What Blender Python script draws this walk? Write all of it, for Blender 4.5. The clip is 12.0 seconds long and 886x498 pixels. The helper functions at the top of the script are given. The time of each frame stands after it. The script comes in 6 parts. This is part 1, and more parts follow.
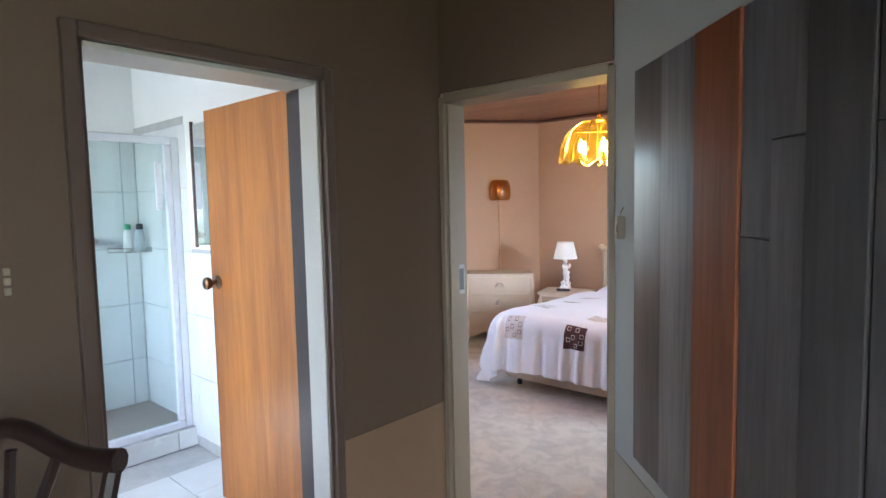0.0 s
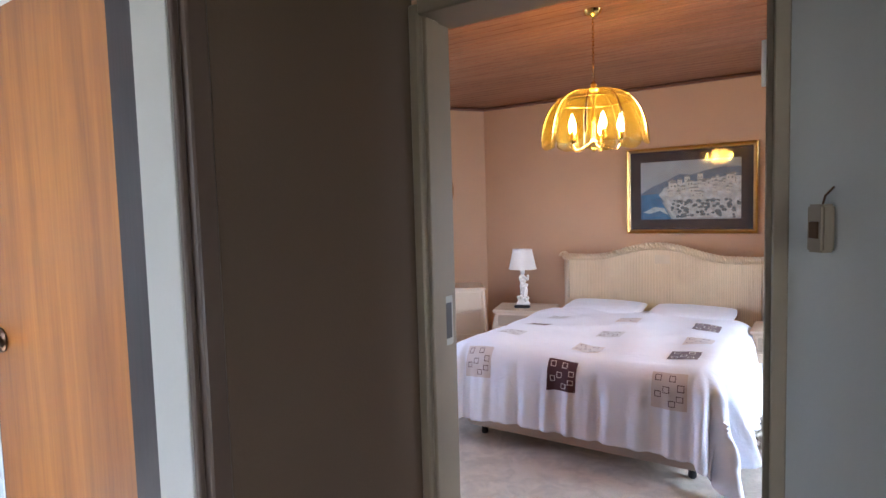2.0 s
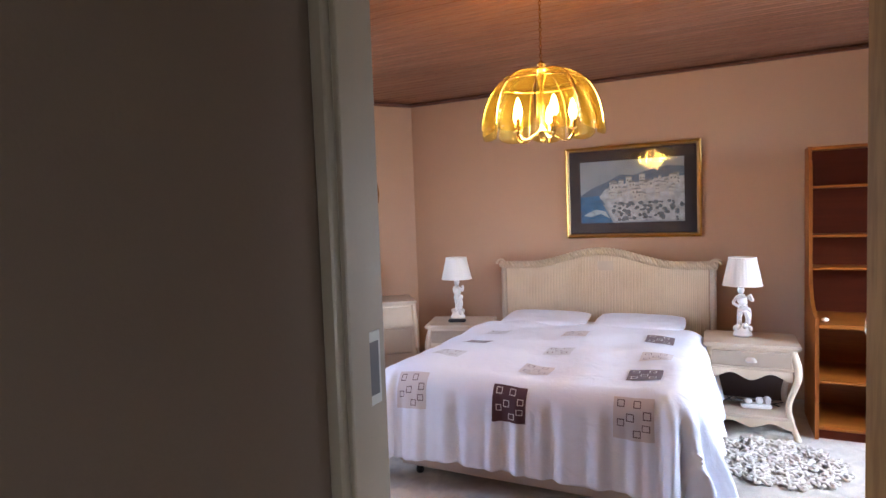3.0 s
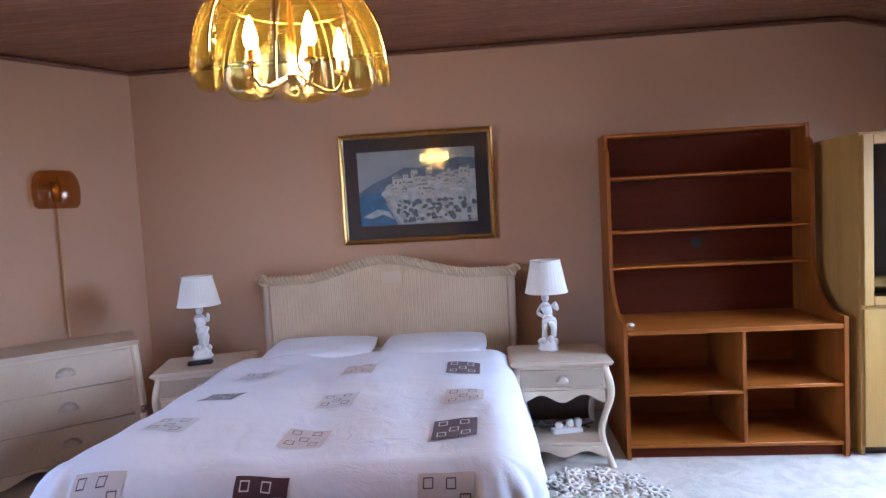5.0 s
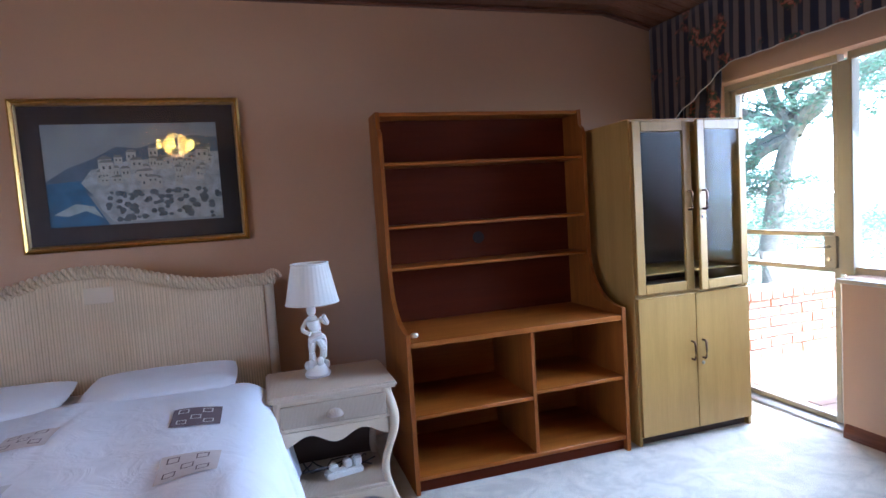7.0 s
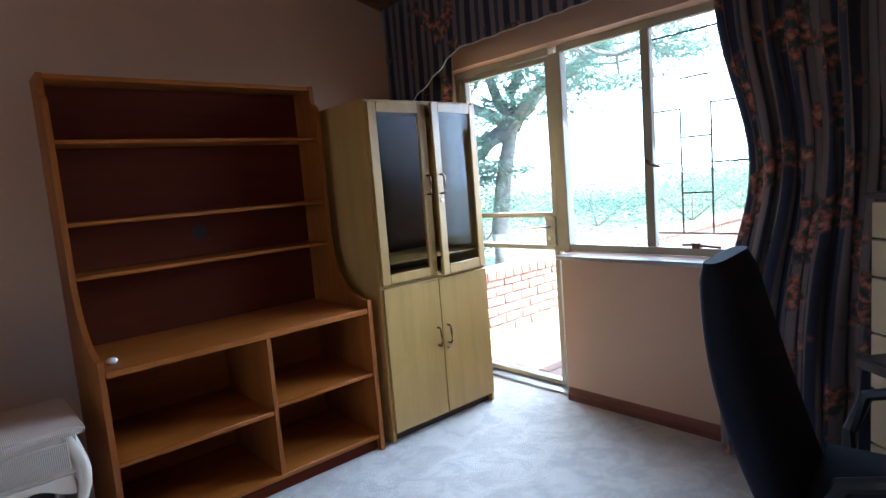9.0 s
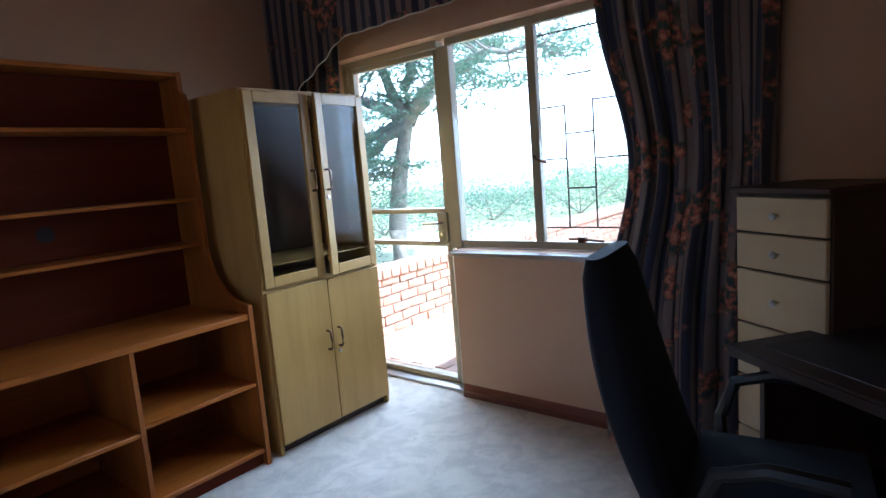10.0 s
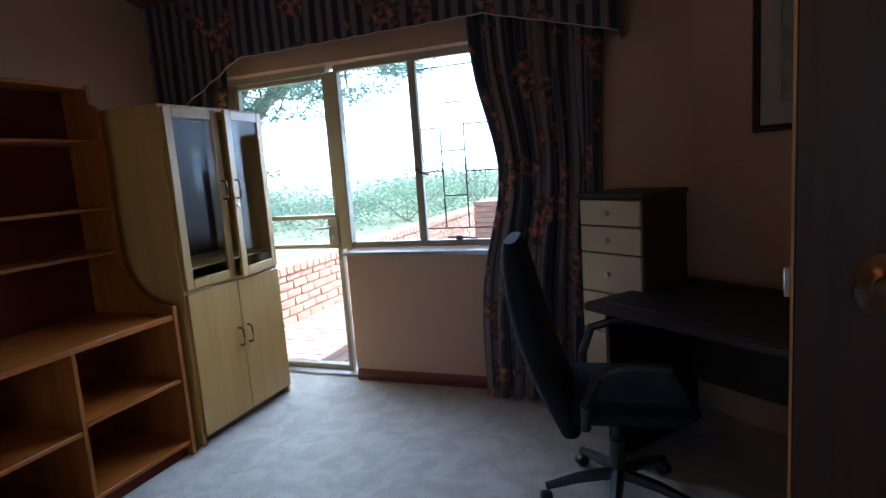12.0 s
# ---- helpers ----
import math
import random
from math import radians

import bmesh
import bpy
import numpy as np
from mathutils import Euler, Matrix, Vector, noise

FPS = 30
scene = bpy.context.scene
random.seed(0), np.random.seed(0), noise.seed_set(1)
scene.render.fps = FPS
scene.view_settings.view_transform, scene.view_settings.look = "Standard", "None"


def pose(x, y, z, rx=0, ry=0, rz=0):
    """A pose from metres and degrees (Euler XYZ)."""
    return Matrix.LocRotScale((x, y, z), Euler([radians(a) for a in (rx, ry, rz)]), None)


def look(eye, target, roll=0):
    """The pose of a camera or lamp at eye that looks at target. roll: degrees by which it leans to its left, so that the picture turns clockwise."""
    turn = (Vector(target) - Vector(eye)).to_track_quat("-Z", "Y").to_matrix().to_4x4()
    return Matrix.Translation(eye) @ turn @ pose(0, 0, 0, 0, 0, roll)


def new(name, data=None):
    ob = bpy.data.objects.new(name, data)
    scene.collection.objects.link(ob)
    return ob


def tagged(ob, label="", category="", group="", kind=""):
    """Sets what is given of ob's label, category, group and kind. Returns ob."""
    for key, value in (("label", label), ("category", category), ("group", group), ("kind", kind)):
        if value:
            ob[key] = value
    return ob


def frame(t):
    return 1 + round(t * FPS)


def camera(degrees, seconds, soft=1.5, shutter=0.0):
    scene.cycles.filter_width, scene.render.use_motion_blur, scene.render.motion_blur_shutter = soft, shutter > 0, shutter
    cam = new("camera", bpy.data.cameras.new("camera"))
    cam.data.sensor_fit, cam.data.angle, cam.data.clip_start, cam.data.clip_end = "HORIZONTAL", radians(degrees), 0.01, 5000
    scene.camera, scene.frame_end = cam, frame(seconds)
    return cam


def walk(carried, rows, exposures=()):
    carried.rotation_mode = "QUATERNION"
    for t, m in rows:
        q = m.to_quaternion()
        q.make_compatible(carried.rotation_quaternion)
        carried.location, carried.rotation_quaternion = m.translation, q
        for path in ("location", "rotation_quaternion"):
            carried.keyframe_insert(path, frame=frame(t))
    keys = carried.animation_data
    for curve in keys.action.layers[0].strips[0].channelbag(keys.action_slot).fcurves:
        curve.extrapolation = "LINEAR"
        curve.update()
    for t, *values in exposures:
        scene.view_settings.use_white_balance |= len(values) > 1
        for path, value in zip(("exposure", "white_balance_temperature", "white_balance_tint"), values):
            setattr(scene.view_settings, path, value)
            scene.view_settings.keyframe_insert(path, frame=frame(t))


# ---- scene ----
cam = camera(75.1, 12.0)
PATH = [
    (0, (0.916, 0.365, 1.599), (-0.416, 1.849, 1.445), -1.2),
    (0.5, (0.679, 0.537, 1.595), (-0.618, 2.053, 1.446), -1.2),
    (1, (0.444, 0.721, 1.584), (-0.82, 2.264, 1.436), -1.3),
    (1.5, (0.197, 0.915, 1.574), (-1.013, 2.502, 1.432), -1.2),
    (2, (-0.001, 1.139, 1.556), (-1.103, 2.802, 1.416), -1.6),
    (2.5, (-0.17, 1.379, 1.543), (-1.16, 3.111, 1.413), -1.7),
    (2.7, (-0.223, 1.467, 1.535), (-1.174, 3.221, 1.409), -1.9),
    (4.3, (-0.487, 2.276, 1.489), (-0.947, 4.219, 1.371), -2.5),
    (4.5, (-0.479, 2.374, 1.492), (-0.868, 4.331, 1.365), -2.8),
    (5, (-0.514, 2.595, 1.46), (-0.68, 4.585, 1.339), -3.1),
    (5.5, (-0.522, 2.798, 1.437), (-0.473, 4.793, 1.309), -3.5),
    (6, (-0.469, 3.015, 1.42), (-0.274, 5.001, 1.288), -3.6),
    (6.5, (-0.415, 3.138, 1.389), (-0.055, 5.1, 1.258), -3.6),
    (7, (-0.388, 3.252, 1.376), (0.197, 5.159, 1.233), -3.7),
    (7.5, (-0.397, 3.335, 1.367), (0.431, 5.149, 1.218), -4.0),
    (7.7, (-0.39, 3.343, 1.37), (0.52, 5.117, 1.213), -4.2),
    (9.3, (-0.11, 3.502, 1.328), (1.26, 4.937, 1.082), -4.5),
    (9.5, (-0.085, 3.505, 1.324), (1.33, 4.894, 1.068), -4.4),
    (10, (-0.051, 3.518, 1.335), (1.485, 4.77, 1.061), -4.6),
    (10.5, (-0.135, 3.531, 1.343), (1.501, 4.649, 1.07), -4.5),
    (11, (-0.308, 3.559, 1.355), (1.431, 4.509, 1.08), -4.5),
    (11.5, (-0.5, 3.594, 1.366), (1.306, 4.406, 1.086), -4.4),
    (12, (-0.722, 3.607, 1.377), (1.123, 4.322, 1.09), -4.2),
]
EXPOSURES = [(0.0, 3.7, 5550, 13), (1.5, 3.45, 5550, 16), (2.5, 3.45, 5650, 19), (4.5, 3.1, 5100, 20), (6.5, 2.65, 4850, 18), (7.5, 2.42, 4750, 15), (9.5, 1.85, 4800, 11), (12.0, 1.25, 4800, 11)]
walk(cam, [(t, look(eye, target, roll)) for t, eye, target, roll in PATH], EXPOSURES)

# ---- world, sun and large lights ----
world = bpy.data.worlds.new("world")
scene.world = world
world.use_nodes = True
wn = world.node_tree
sky = wn.nodes.new("ShaderNodeTexSky")
sky.sky_type = "NISHITA"
sky.sun_disc = False
sky.sun_elevation = radians(52)
sky.sun_rotation = radians(172)
sky.dust_density = 1.5
wn.links.new(sky.outputs[0], wn.nodes["Background"].inputs[0])
wn.nodes["Background"].inputs[1].default_value = 0.15

sun_data = bpy.data.lights.new("sun", "SUN")
sun_data.energy, sun_data.angle, sun_data.color = 5.0, radians(0.6), (1.0, 0.95, 0.88)
sun = new("sun", sun_data)
sun.matrix_world = look((4.0, -4.6, 11), (3.3, 4.0, 0))


def window_light(name, eye, target, w, h, watts, colour):
    d = bpy.data.lights.new(name, "AREA")
    d.shape, d.size, d.size_y, d.energy, d.color = "RECTANGLE", w, h, watts, colour
    ob = new(name, d)
    ob.matrix_world = look(eye, target)
    return ob


window_light("daylight_east", (2.72, 5.3, 1.40), (0.4, 5.8, 0.0), 1.6, 1.1, 6.4, (0.80, 0.91, 1.0)).data.spread = radians(100)
window_light("daylight_garden_door", (2.74, 5.99, 1.05), (0.9, 5.0, 0.0), 0.62, 1.5, 5.5, (0.92, 0.97, 1.0)).data.spread = radians(110)
window_light("daylight_west", (-3.90, 3.78, 1.5), (-1.0, 6.7, 0.9), 1.2, 1.1, 1.3, (0.86, 0.94, 1.0)).data.spread = radians(100)
window_light("daylight_bathroom", (-2.3, -0.55, 1.7), (-2.4, 2, 1.0), 1.2, 1.0, 1.3, (0.84, 0.95, 1.0))

lamp_data = bpy.data.lights.new("chandelier_bulbs", "POINT")
lamp_data.energy, lamp_data.shadow_soft_size, lamp_data.color = 2.0, 0.11, (1.0, 0.58, 0.24)
lamp_light = new("chandelier_bulbs", lamp_data)
lamp_light.location = (-1.09, 4.352, 2.0)

# ---- materials ----
def nodes_of(name):
    m = bpy.data.materials.new(name)
    m.use_nodes = True
    n, l = m.node_tree.nodes, m.node_tree.links
    return m, n, l, n["Principled BSDF"]


def noise_node(n, l, vec, scale, detail=4.0, rough=0.55, dist=0.0):
    t = n.new("ShaderNodeTexNoise")
    t.inputs["Scale"].default_value, t.inputs["Detail"].default_value = scale, detail
    t.inputs["Roughness"].default_value, t.inputs["Distortion"].default_value = rough, dist
    if vec:
        l.new(vec, t.inputs["Vector"])
    return t.outputs["Fac"]


def coords(n, l, stretch=(1, 1, 1), shift_random=False):
    tc = n.new("ShaderNodeTexCoord")
    mp = n.new("ShaderNodeMapping")
    mp.inputs["Scale"].default_value = stretch
    l.new(tc.outputs["Object"], mp.inputs["Vector"])
    if shift_random:
        oi = n.new("ShaderNodeObjectInfo")
        add = n.new("ShaderNodeVectorMath")
        add.operation = "MULTIPLY_ADD"
        cmb = n.new("ShaderNodeCombineXYZ")
        for k in range(3):
            l.new(oi.outputs["Random"], cmb.inputs[k])
        l.new(cmb.outputs[0], add.inputs[0])
        add.inputs[1].default_value = (37, 23, 51)
        l.new(mp.outputs[0], add.inputs[2])
        return add.outputs[0]
    return mp.outputs[0]


def ramp(n, l, fac, stops):
    r = n.new("ShaderNodeValToRGB")
    while len(r.color_ramp.elements) < len(stops):
        r.color_ramp.elements.new(0.5)
    for e, (p, c) in zip(r.color_ramp.elements, stops):
        e.position, e.color = p, (*c, 1)
    l.new(fac, r.inputs[0])
    return r.outputs[0]


def bump(n, l, b, height, strength, distance=0.004):
    k = n.new("ShaderNodeBump")
    k.inputs["Strength"].default_value, k.inputs["Distance"].default_value = strength, distance
    l.new(height, k.inputs["Height"])
    l.new(k.outputs[0], b.inputs["Normal"])


def mixc(n, l, fac, a, b, mode="MIX"):
    m = n.new("ShaderNodeMix")
    m.data_type, m.blend_type = "RGBA", mode
    if isinstance(fac, float):
        m.inputs[0].default_value = fac
    else:
        l.new(fac, m.inputs[0])
    for k, v in ((6, a), (7, b)):
        if isinstance(v, tuple):
            m.inputs[k].default_value = (*v, 1)
        else:
            l.new(v, m.inputs[k])
    return m.outputs[2]


def paint(name, c, rough=0.6, var=0.08, scale=1.2, bumps=0.15, fine=90.0, metal=0.0):
    m, n, l, b = nodes_of(name)
    v = coords(n, l)
    a = noise_node(n, l, v, scale, 5)
    f = noise_node(n, l, v, fine, 3)
    lo = tuple(x * (1 - var) for x in c)
    hi = tuple(min(1, x * (1 + var)) for x in c)
    col = ramp(n, l, a, [(0.3, lo), (0.7, hi)])
    col2 = mixc(n, l, f, col, tuple(x * 0.9 for x in c))
    mx = mixc(n, l, 0.3, col, col2)
    l.new(mx, b.inputs["Base Color"])
    rr = n.new("ShaderNodeMapRange")
    rr.inputs[3].default_value, rr.inputs[4].default_value = max(0.02, rough - 0.08), min(1, rough + 0.08)
    l.new(a, rr.inputs[0])
    l.new(rr.outputs[0], b.inputs["Roughness"])
    b.inputs["Metallic"].default_value = metal
    if bumps:
        bump(n, l, b, f, bumps, 0.003)
    return m


def wood(name, dark, mid, light, axis="z", rough=0.4, grain=14.0, coat=0.0, knots=False, bumps=0.12, rand=True, fine=0.35):
    m, n, l, b = nodes_of(name)
    st = {"x": (0.06, 1, 1), "y": (1, 0.06, 1), "z": (1, 1, 0.06)}[axis]
    v = coords(n, l, tuple(s * grain for s in st), rand)
    a = noise_node(n, l, v, 1.0, 6, 0.6, 0.6)
    v2 = coords(n, l, tuple(s * grain * 9 for s in st), rand)
    f = noise_node(n, l, v2, 1.0, 3, 0.6)
    col = ramp(n, l, a, [(0.28, dark), (0.5, mid), (0.72, light)])
    col = mixc(n, l, fine, col, ramp(n, l, f, [(0.35, tuple(x * 0.55 for x in dark)), (0.6, light)]))
    v3 = coords(n, l, (1, 1, 1))
    big = noise_node(n, l, v3, 1.6, 2)
    col = mixc(n, l, 0.5, col, ramp(n, l, big, [(0.3, (0.72, 0.70, 0.68)), (0.7, (1, 1, 1))]), "MULTIPLY")
    if knots:
        vo = n.new("ShaderNodeTexVoronoi")
        vo.inputs["Scale"].default_value = 1.0
        l.new(coords(n, l, tuple(s * 5 for s in {"x": (0.35, 1, 1), "y": (1, 0.35, 1), "z": (1, 1, 0.35)}[axis])), vo.inputs["Vector"])
        k = ramp(n, l, vo.outputs["Distance"], [(0.06, (1, 1, 1)), (0.13, (0, 0, 0))])
        col = mixc(n, l, k, col, (0.09, 0.03, 0.012))
    l.new(col, b.inputs["Base Color"])
    b.inputs["Roughness"].default_value = rough
    b.inputs["Coat Weight"].default_value = coat
    b.inputs["Coat Roughness"].default_value = 0.15
    bump(n, l, b, f, bumps, 0.002)
    return m


def metal(name, c, rough=0.25):
    m, n, l, b = nodes_of(name)
    v = coords(n, l)
    f = noise_node(n, l, v, 60, 3)
    l.new(ramp(n, l, f, [(0.3, tuple(x * 0.8 for x in c)), (0.7, c)]), b.inputs["Base Color"])
    b.inputs["Metallic"].default_value, b.inputs["Roughness"].default_value = 1.0, rough
    return m


def glass(name, tint=(1, 1, 1), gloss=0.0, edge=0.5, body=None, amount=0.0, facing=0.04):
    """A thin pane: clear, tinted, with a gloss that grows at grazing angles."""
    m, n, l, b = nodes_of(name)
    n.remove(b)
    out = n["Material Output"]
    tr = n.new("ShaderNodeBsdfTransparent")
    tr.inputs[0].default_value = (*tint, 1)
    gl = n.new("ShaderNodeBsdfGlossy")
    gl.inputs["Roughness"].default_value = 0.02 + gloss
    lw = n.new("ShaderNodeLayerWeight")
    lw.inputs[0].default_value = 0.5
    pw = n.new("ShaderNodeMath")
    pw.operation = "POWER"
    l.new(lw.outputs["Facing"], pw.inputs[0])
    pw.inputs[1].default_value = 4.0
    fr = n.new("ShaderNodeMath")
    fr.operation = "MULTIPLY_ADD"
    l.new(pw.outputs[0], fr.inputs[0])
    fr.inputs[1].default_value = edge
    fr.inputs[2].default_value = facing
    mx = n.new("ShaderNodeMixShader")
    l.new(fr.outputs[0], mx.inputs[0])
    clear = tr.outputs[0]
    if body:
        tl = n.new("ShaderNodeBsdfTranslucent")
        tl.inputs[0].default_value = (*body, 1)
        ms = n.new("ShaderNodeMixShader")
        ms.inputs[0].default_value = amount
        l.new(tr.outputs[0], ms.inputs[1])
        l.new(tl.outputs[0], ms.inputs[2])
        clear = ms.outputs[0]
    l.new(clear, mx.inputs[1])
    l.new(gl.outputs[0], mx.inputs[2])
    l.new(mx.outputs[0], out.inputs[0])
    return m


def glow(name, c, strength):
    m, n, l, b = nodes_of(name)
    b.inputs["Base Color"].default_value = (*c, 1)
    b.inputs["Emission Color"].default_value = (*c, 1)
    b.inputs["Emission Strength"].default_value = strength
    return m


def cloth(name, c, weave=700.0, rough=0.9, var=0.07, sheen=0.2, wrinkle=0.3):
    m, n, l, b = nodes_of(name)
    v = coords(n, l)
    a = noise_node(n, l, v, 3.0, 4)
    f = noise_node(n, l, v, weave, 2)
    col = ramp(n, l, a, [(0.3, tuple(x * (1 - var) for x in c)), (0.7, c)])
    col = mixc(n, l, 0.25, col, ramp(n, l, f, [(0.3, tuple(x * 0.7 for x in c)), (0.7, c)]))
    l.new(col, b.inputs["Base Color"])
    b.inputs["Roughness"].default_value = rough
    b.inputs["Sheen Weight"].default_value = sheen
    w = noise_node(n, l, v, 9.0, 4, 0.55, 0.8)
    bump(n, l, b, w, wrinkle, 0.02)
    return m


def carpet(name, c):
    m, n, l, b = nodes_of(name)
    v = coords(n, l)
    a = noise_node(n, l, v, 1.7, 5, 0.6)
    s = noise_node(n, l, v, 7.0, 5, 0.7, 0.7)
    f = noise_node(n, l, v, 260, 2)
    col = ramp(n, l, a, [(0.38, tuple(x * 0.68 for x in c)), (0.62, c)])
    col = mixc(n, l, 0.65, col, ramp(n, l, s, [(0.42, tuple(x * 0.55 for x in c)), (0.57, c)]))
    col = mixc(n, l, 0.35, col, ramp(n, l, f, [(0.35, tuple(x * 0.45 for x in c)), (0.65, tuple(min(1, x * 1.1) for x in c))]))
    l.new(col, b.inputs["Base Color"])
    b.inputs["Roughness"].default_value = 0.97
    b.inputs["Sheen Weight"].default_value = 0.3
    bump(n, l, b, f, 0.8, 0.006)
    return m


def wicker(name, c, rows=85.0, cols=55.0, sx=1.0):
    """Woven cane: two crossing waves, offset like a basket weave."""
    m, n, l, b = nodes_of(name)
    v = coords(n, l)
    def wave(direction, scale, dist):
        w = n.new("ShaderNodeTexWave")
        w.wave_type, w.bands_direction = "BANDS", direction
        w.inputs["Scale"].default_value, w.inputs["Distortion"].default_value = scale, dist
        w.inputs["Detail"].default_value = 2
        l.new(v, w.inputs["Vector"])
        return w.outputs["Fac"]
    a = wave("X", cols * 0.55, 0.8)
    z = wave("Z", rows * 0.75, 1.4)
    mul = n.new("ShaderNodeMath")
    mul.operation = "MULTIPLY"
    l.new(a, mul.inputs[0])
    l.new(z, mul.inputs[1])
    add = n.new("ShaderNodeMath")
    add.operation = "ADD"
    l.new(a, add.inputs[0])
    l.new(mul.outputs[0], add.inputs[1])
    h = add.outputs[0]
    col = ramp(n, l, h, [(0.0, tuple(x * 0.80 for x in c)), (0.5, tuple(x * 0.94 for x in c)), (1.0, c)])
    big = noise_node(n, l, v, 5.0, 4)
    col = mixc(n, l, 0.5, col, ramp(n, l, big, [(0.3, (0.82, 0.78, 0.74)), (0.7, (1, 1, 1))]), "MULTIPLY")
    l.new(col, b.inputs["Base Color"])
    b.inputs["Roughness"].default_value = 0.62
    bump(n, l, b, h, 0.5, 0.003)
    return m


M_WALL = paint("peach_plaster", (0.56, 0.358, 0.225), 0.78, 0.05, 0.9, 0.12, 120)
# hall plaster and dado: the unlit hall's shade is put into both colours
M_HALL = paint("shaded_hall_plaster", (0.092, 0.057, 0.031), 0.75, 0.06, 0.9, 0.15, 120)
M_DADO = paint("shaded_hall_dado_paint", (0.19, 0.115, 0.060), 0.7, 0.06, 1.1, 0.12, 120)
M_DADOPALE = paint("pale_tan_dado_paint", (0.36, 0.31, 0.235), 0.6, 0.05, 1.0, 0.12, 110)
M_PALE = paint("pale_grey_plaster", (0.42, 0.42, 0.38), 0.6, 0.05, 1.0, 0.12, 110)
M_WHITE = paint("white_paint", (0.80, 0.80, 0.78), 0.5, 0.04, 1.5, 0.08, 120)
M_FRAME = paint("cream_steel_frame", (0.225, 0.175, 0.115), 0.45, 0.06, 3.0, 0.08, 90)
M_BROWNFRAME = paint("brown_steel_frame", (0.085, 0.055, 0.038), 0.4, 0.1, 3.0, 0.08, 90)
M_WINFRAME = paint("cream_window_steel", (0.36, 0.32, 0.225), 0.4, 0.08, 4.0, 0.1, 80)
M_CEIL = wood("washed_timber_ceiling", (0.17, 0.064, 0.030), (0.28, 0.120, 0.062), (0.38, 0.20, 0.13), "x", 0.42, 9.0, 0.1, False, 0.15, False)
M_CORNICE = wood("timber_cornice", (0.13, 0.05, 0.03), (0.19, 0.08, 0.05), (0.26, 0.12, 0.08), "x", 0.45)
M_CARPET = carpet("beige_carpet", (0.68, 0.61, 0.50))
M_BOOK = wood("honey_pine_shelf", (0.20, 0.055, 0.007), (0.28, 0.084, 0.010), (0.36, 0.12, 0.016), "z", 0.45, 9.0, 0.0, fine=0.18)
M_BOOKX = wood("honey_pine_board", (0.24, 0.065, 0.006), (0.33, 0.100, 0.009), (0.42, 0.140, 0.014), "x", 0.45, 9.0, 0.0, fine=0.18)
for m in (M_BOOK, M_BOOKX):
    m.node_tree.nodes["Principled BSDF"].inputs["Specular IOR Level"].default_value = 0.3
M_BOOKBACK = wood("red_hardboard_back", (0.075, 0.011, 0.002), (0.10, 0.016, 0.003), (0.13, 0.024, 0.005), "x", 0.6, 5.0, fine=0.1)
M_BOOKBACK.node_tree.nodes["Principled BSDF"].inputs["Specular IOR Level"].default_value = 0.15
M_OAK = wood("pale_oak_veneer", (0.42, 0.24, 0.058), (0.47, 0.28, 0.07), (0.53, 0.32, 0.088), "z", 0.42, 16.0, 0.1, fine=0.10)
M_DOOR = wood("mahogany_veneer", (0.22, 0.062, 0.008), (0.38, 0.130, 0.015), (0.52, 0.205, 0.028), "z", 0.40, 8.0, 0.05, fine=0.15)
M_DARKWOOD = wood("dark_stained_wood", (0.035, 0.014, 0.008), (0.06, 0.024, 0.013), (0.09, 0.036, 0.02), "z", 0.35, 12.0, 0.2)
# pine darkened in colour for the door face turned away from the window
M_PINEDOOR = wood("shaded_pine_door", (0.026, 0.007, 0.003), (0.042, 0.012, 0.005), (0.060, 0.018, 0.008), "z", 0.45, 9.0, 0.05, True)
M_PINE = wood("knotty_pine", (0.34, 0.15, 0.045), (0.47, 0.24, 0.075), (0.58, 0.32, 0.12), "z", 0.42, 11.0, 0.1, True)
# wood of the hall chair; also the painted shade at hinge gap and cable hole
M_CHAIRWOOD = wood("near_black_mahogany_and_shade", (0.010, 0.004, 0.003), (0.018, 0.007, 0.005), (0.028, 0.011, 0.007), "z", 0.45, 12.0, 0.0)
M_DESK = wood("dark_desk_wood", (0.016, 0.007, 0.004), (0.028, 0.012, 0.007), (0.042, 0.018, 0.010), "x", 0.5, 12.0, 0.0)
M_DESKTOP = paint("brown_desk_leather", (0.009, 0.006, 0.005), 0.6, 0.15, 4.0, 0.2, 140)
M_SKIRT = wood("red_brown_skirting", (0.12, 0.035, 0.02), (0.17, 0.055, 0.03), (0.22, 0.075, 0.045), "y", 0.4)
M_CREAM = paint("cream_lacquer", (0.66, 0.545, 0.40), 0.45, 0.06, 4.0, 0.1, 70)
M_WICKER = wicker("cream_wicker", (0.66, 0.54, 0.40), 110, 100)
M_WICKERD = wicker("shaded_wicker", (0.48, 0.385, 0.28), 110, 100)
M_WICKERB = wicker("sand_wicker", (0.77, 0.62, 0.42), 90, 42)
M_DRAWER = paint("pale_maple_drawer", (0.55, 0.42, 0.24), 0.45, 0.06, 3.0, 0.06, 60)
# carcase brown; also used as painted shade inside the nightstands
M_DRAWERSIDE = paint("brown_carcase_and_shade", (0.05, 0.025, 0.017), 0.5, 0.1, 3.0, 0.06, 60)
M_SHEET = cloth("white_cotton_duvet", (0.76, 0.78, 0.86), 900, 0.9, 0.03, 0.15, 0.42)
M_PILLOW = cloth("white_pillow_cotton", (0.78, 0.80, 0.87), 900, 0.9, 0.03, 0.15, 0.4)
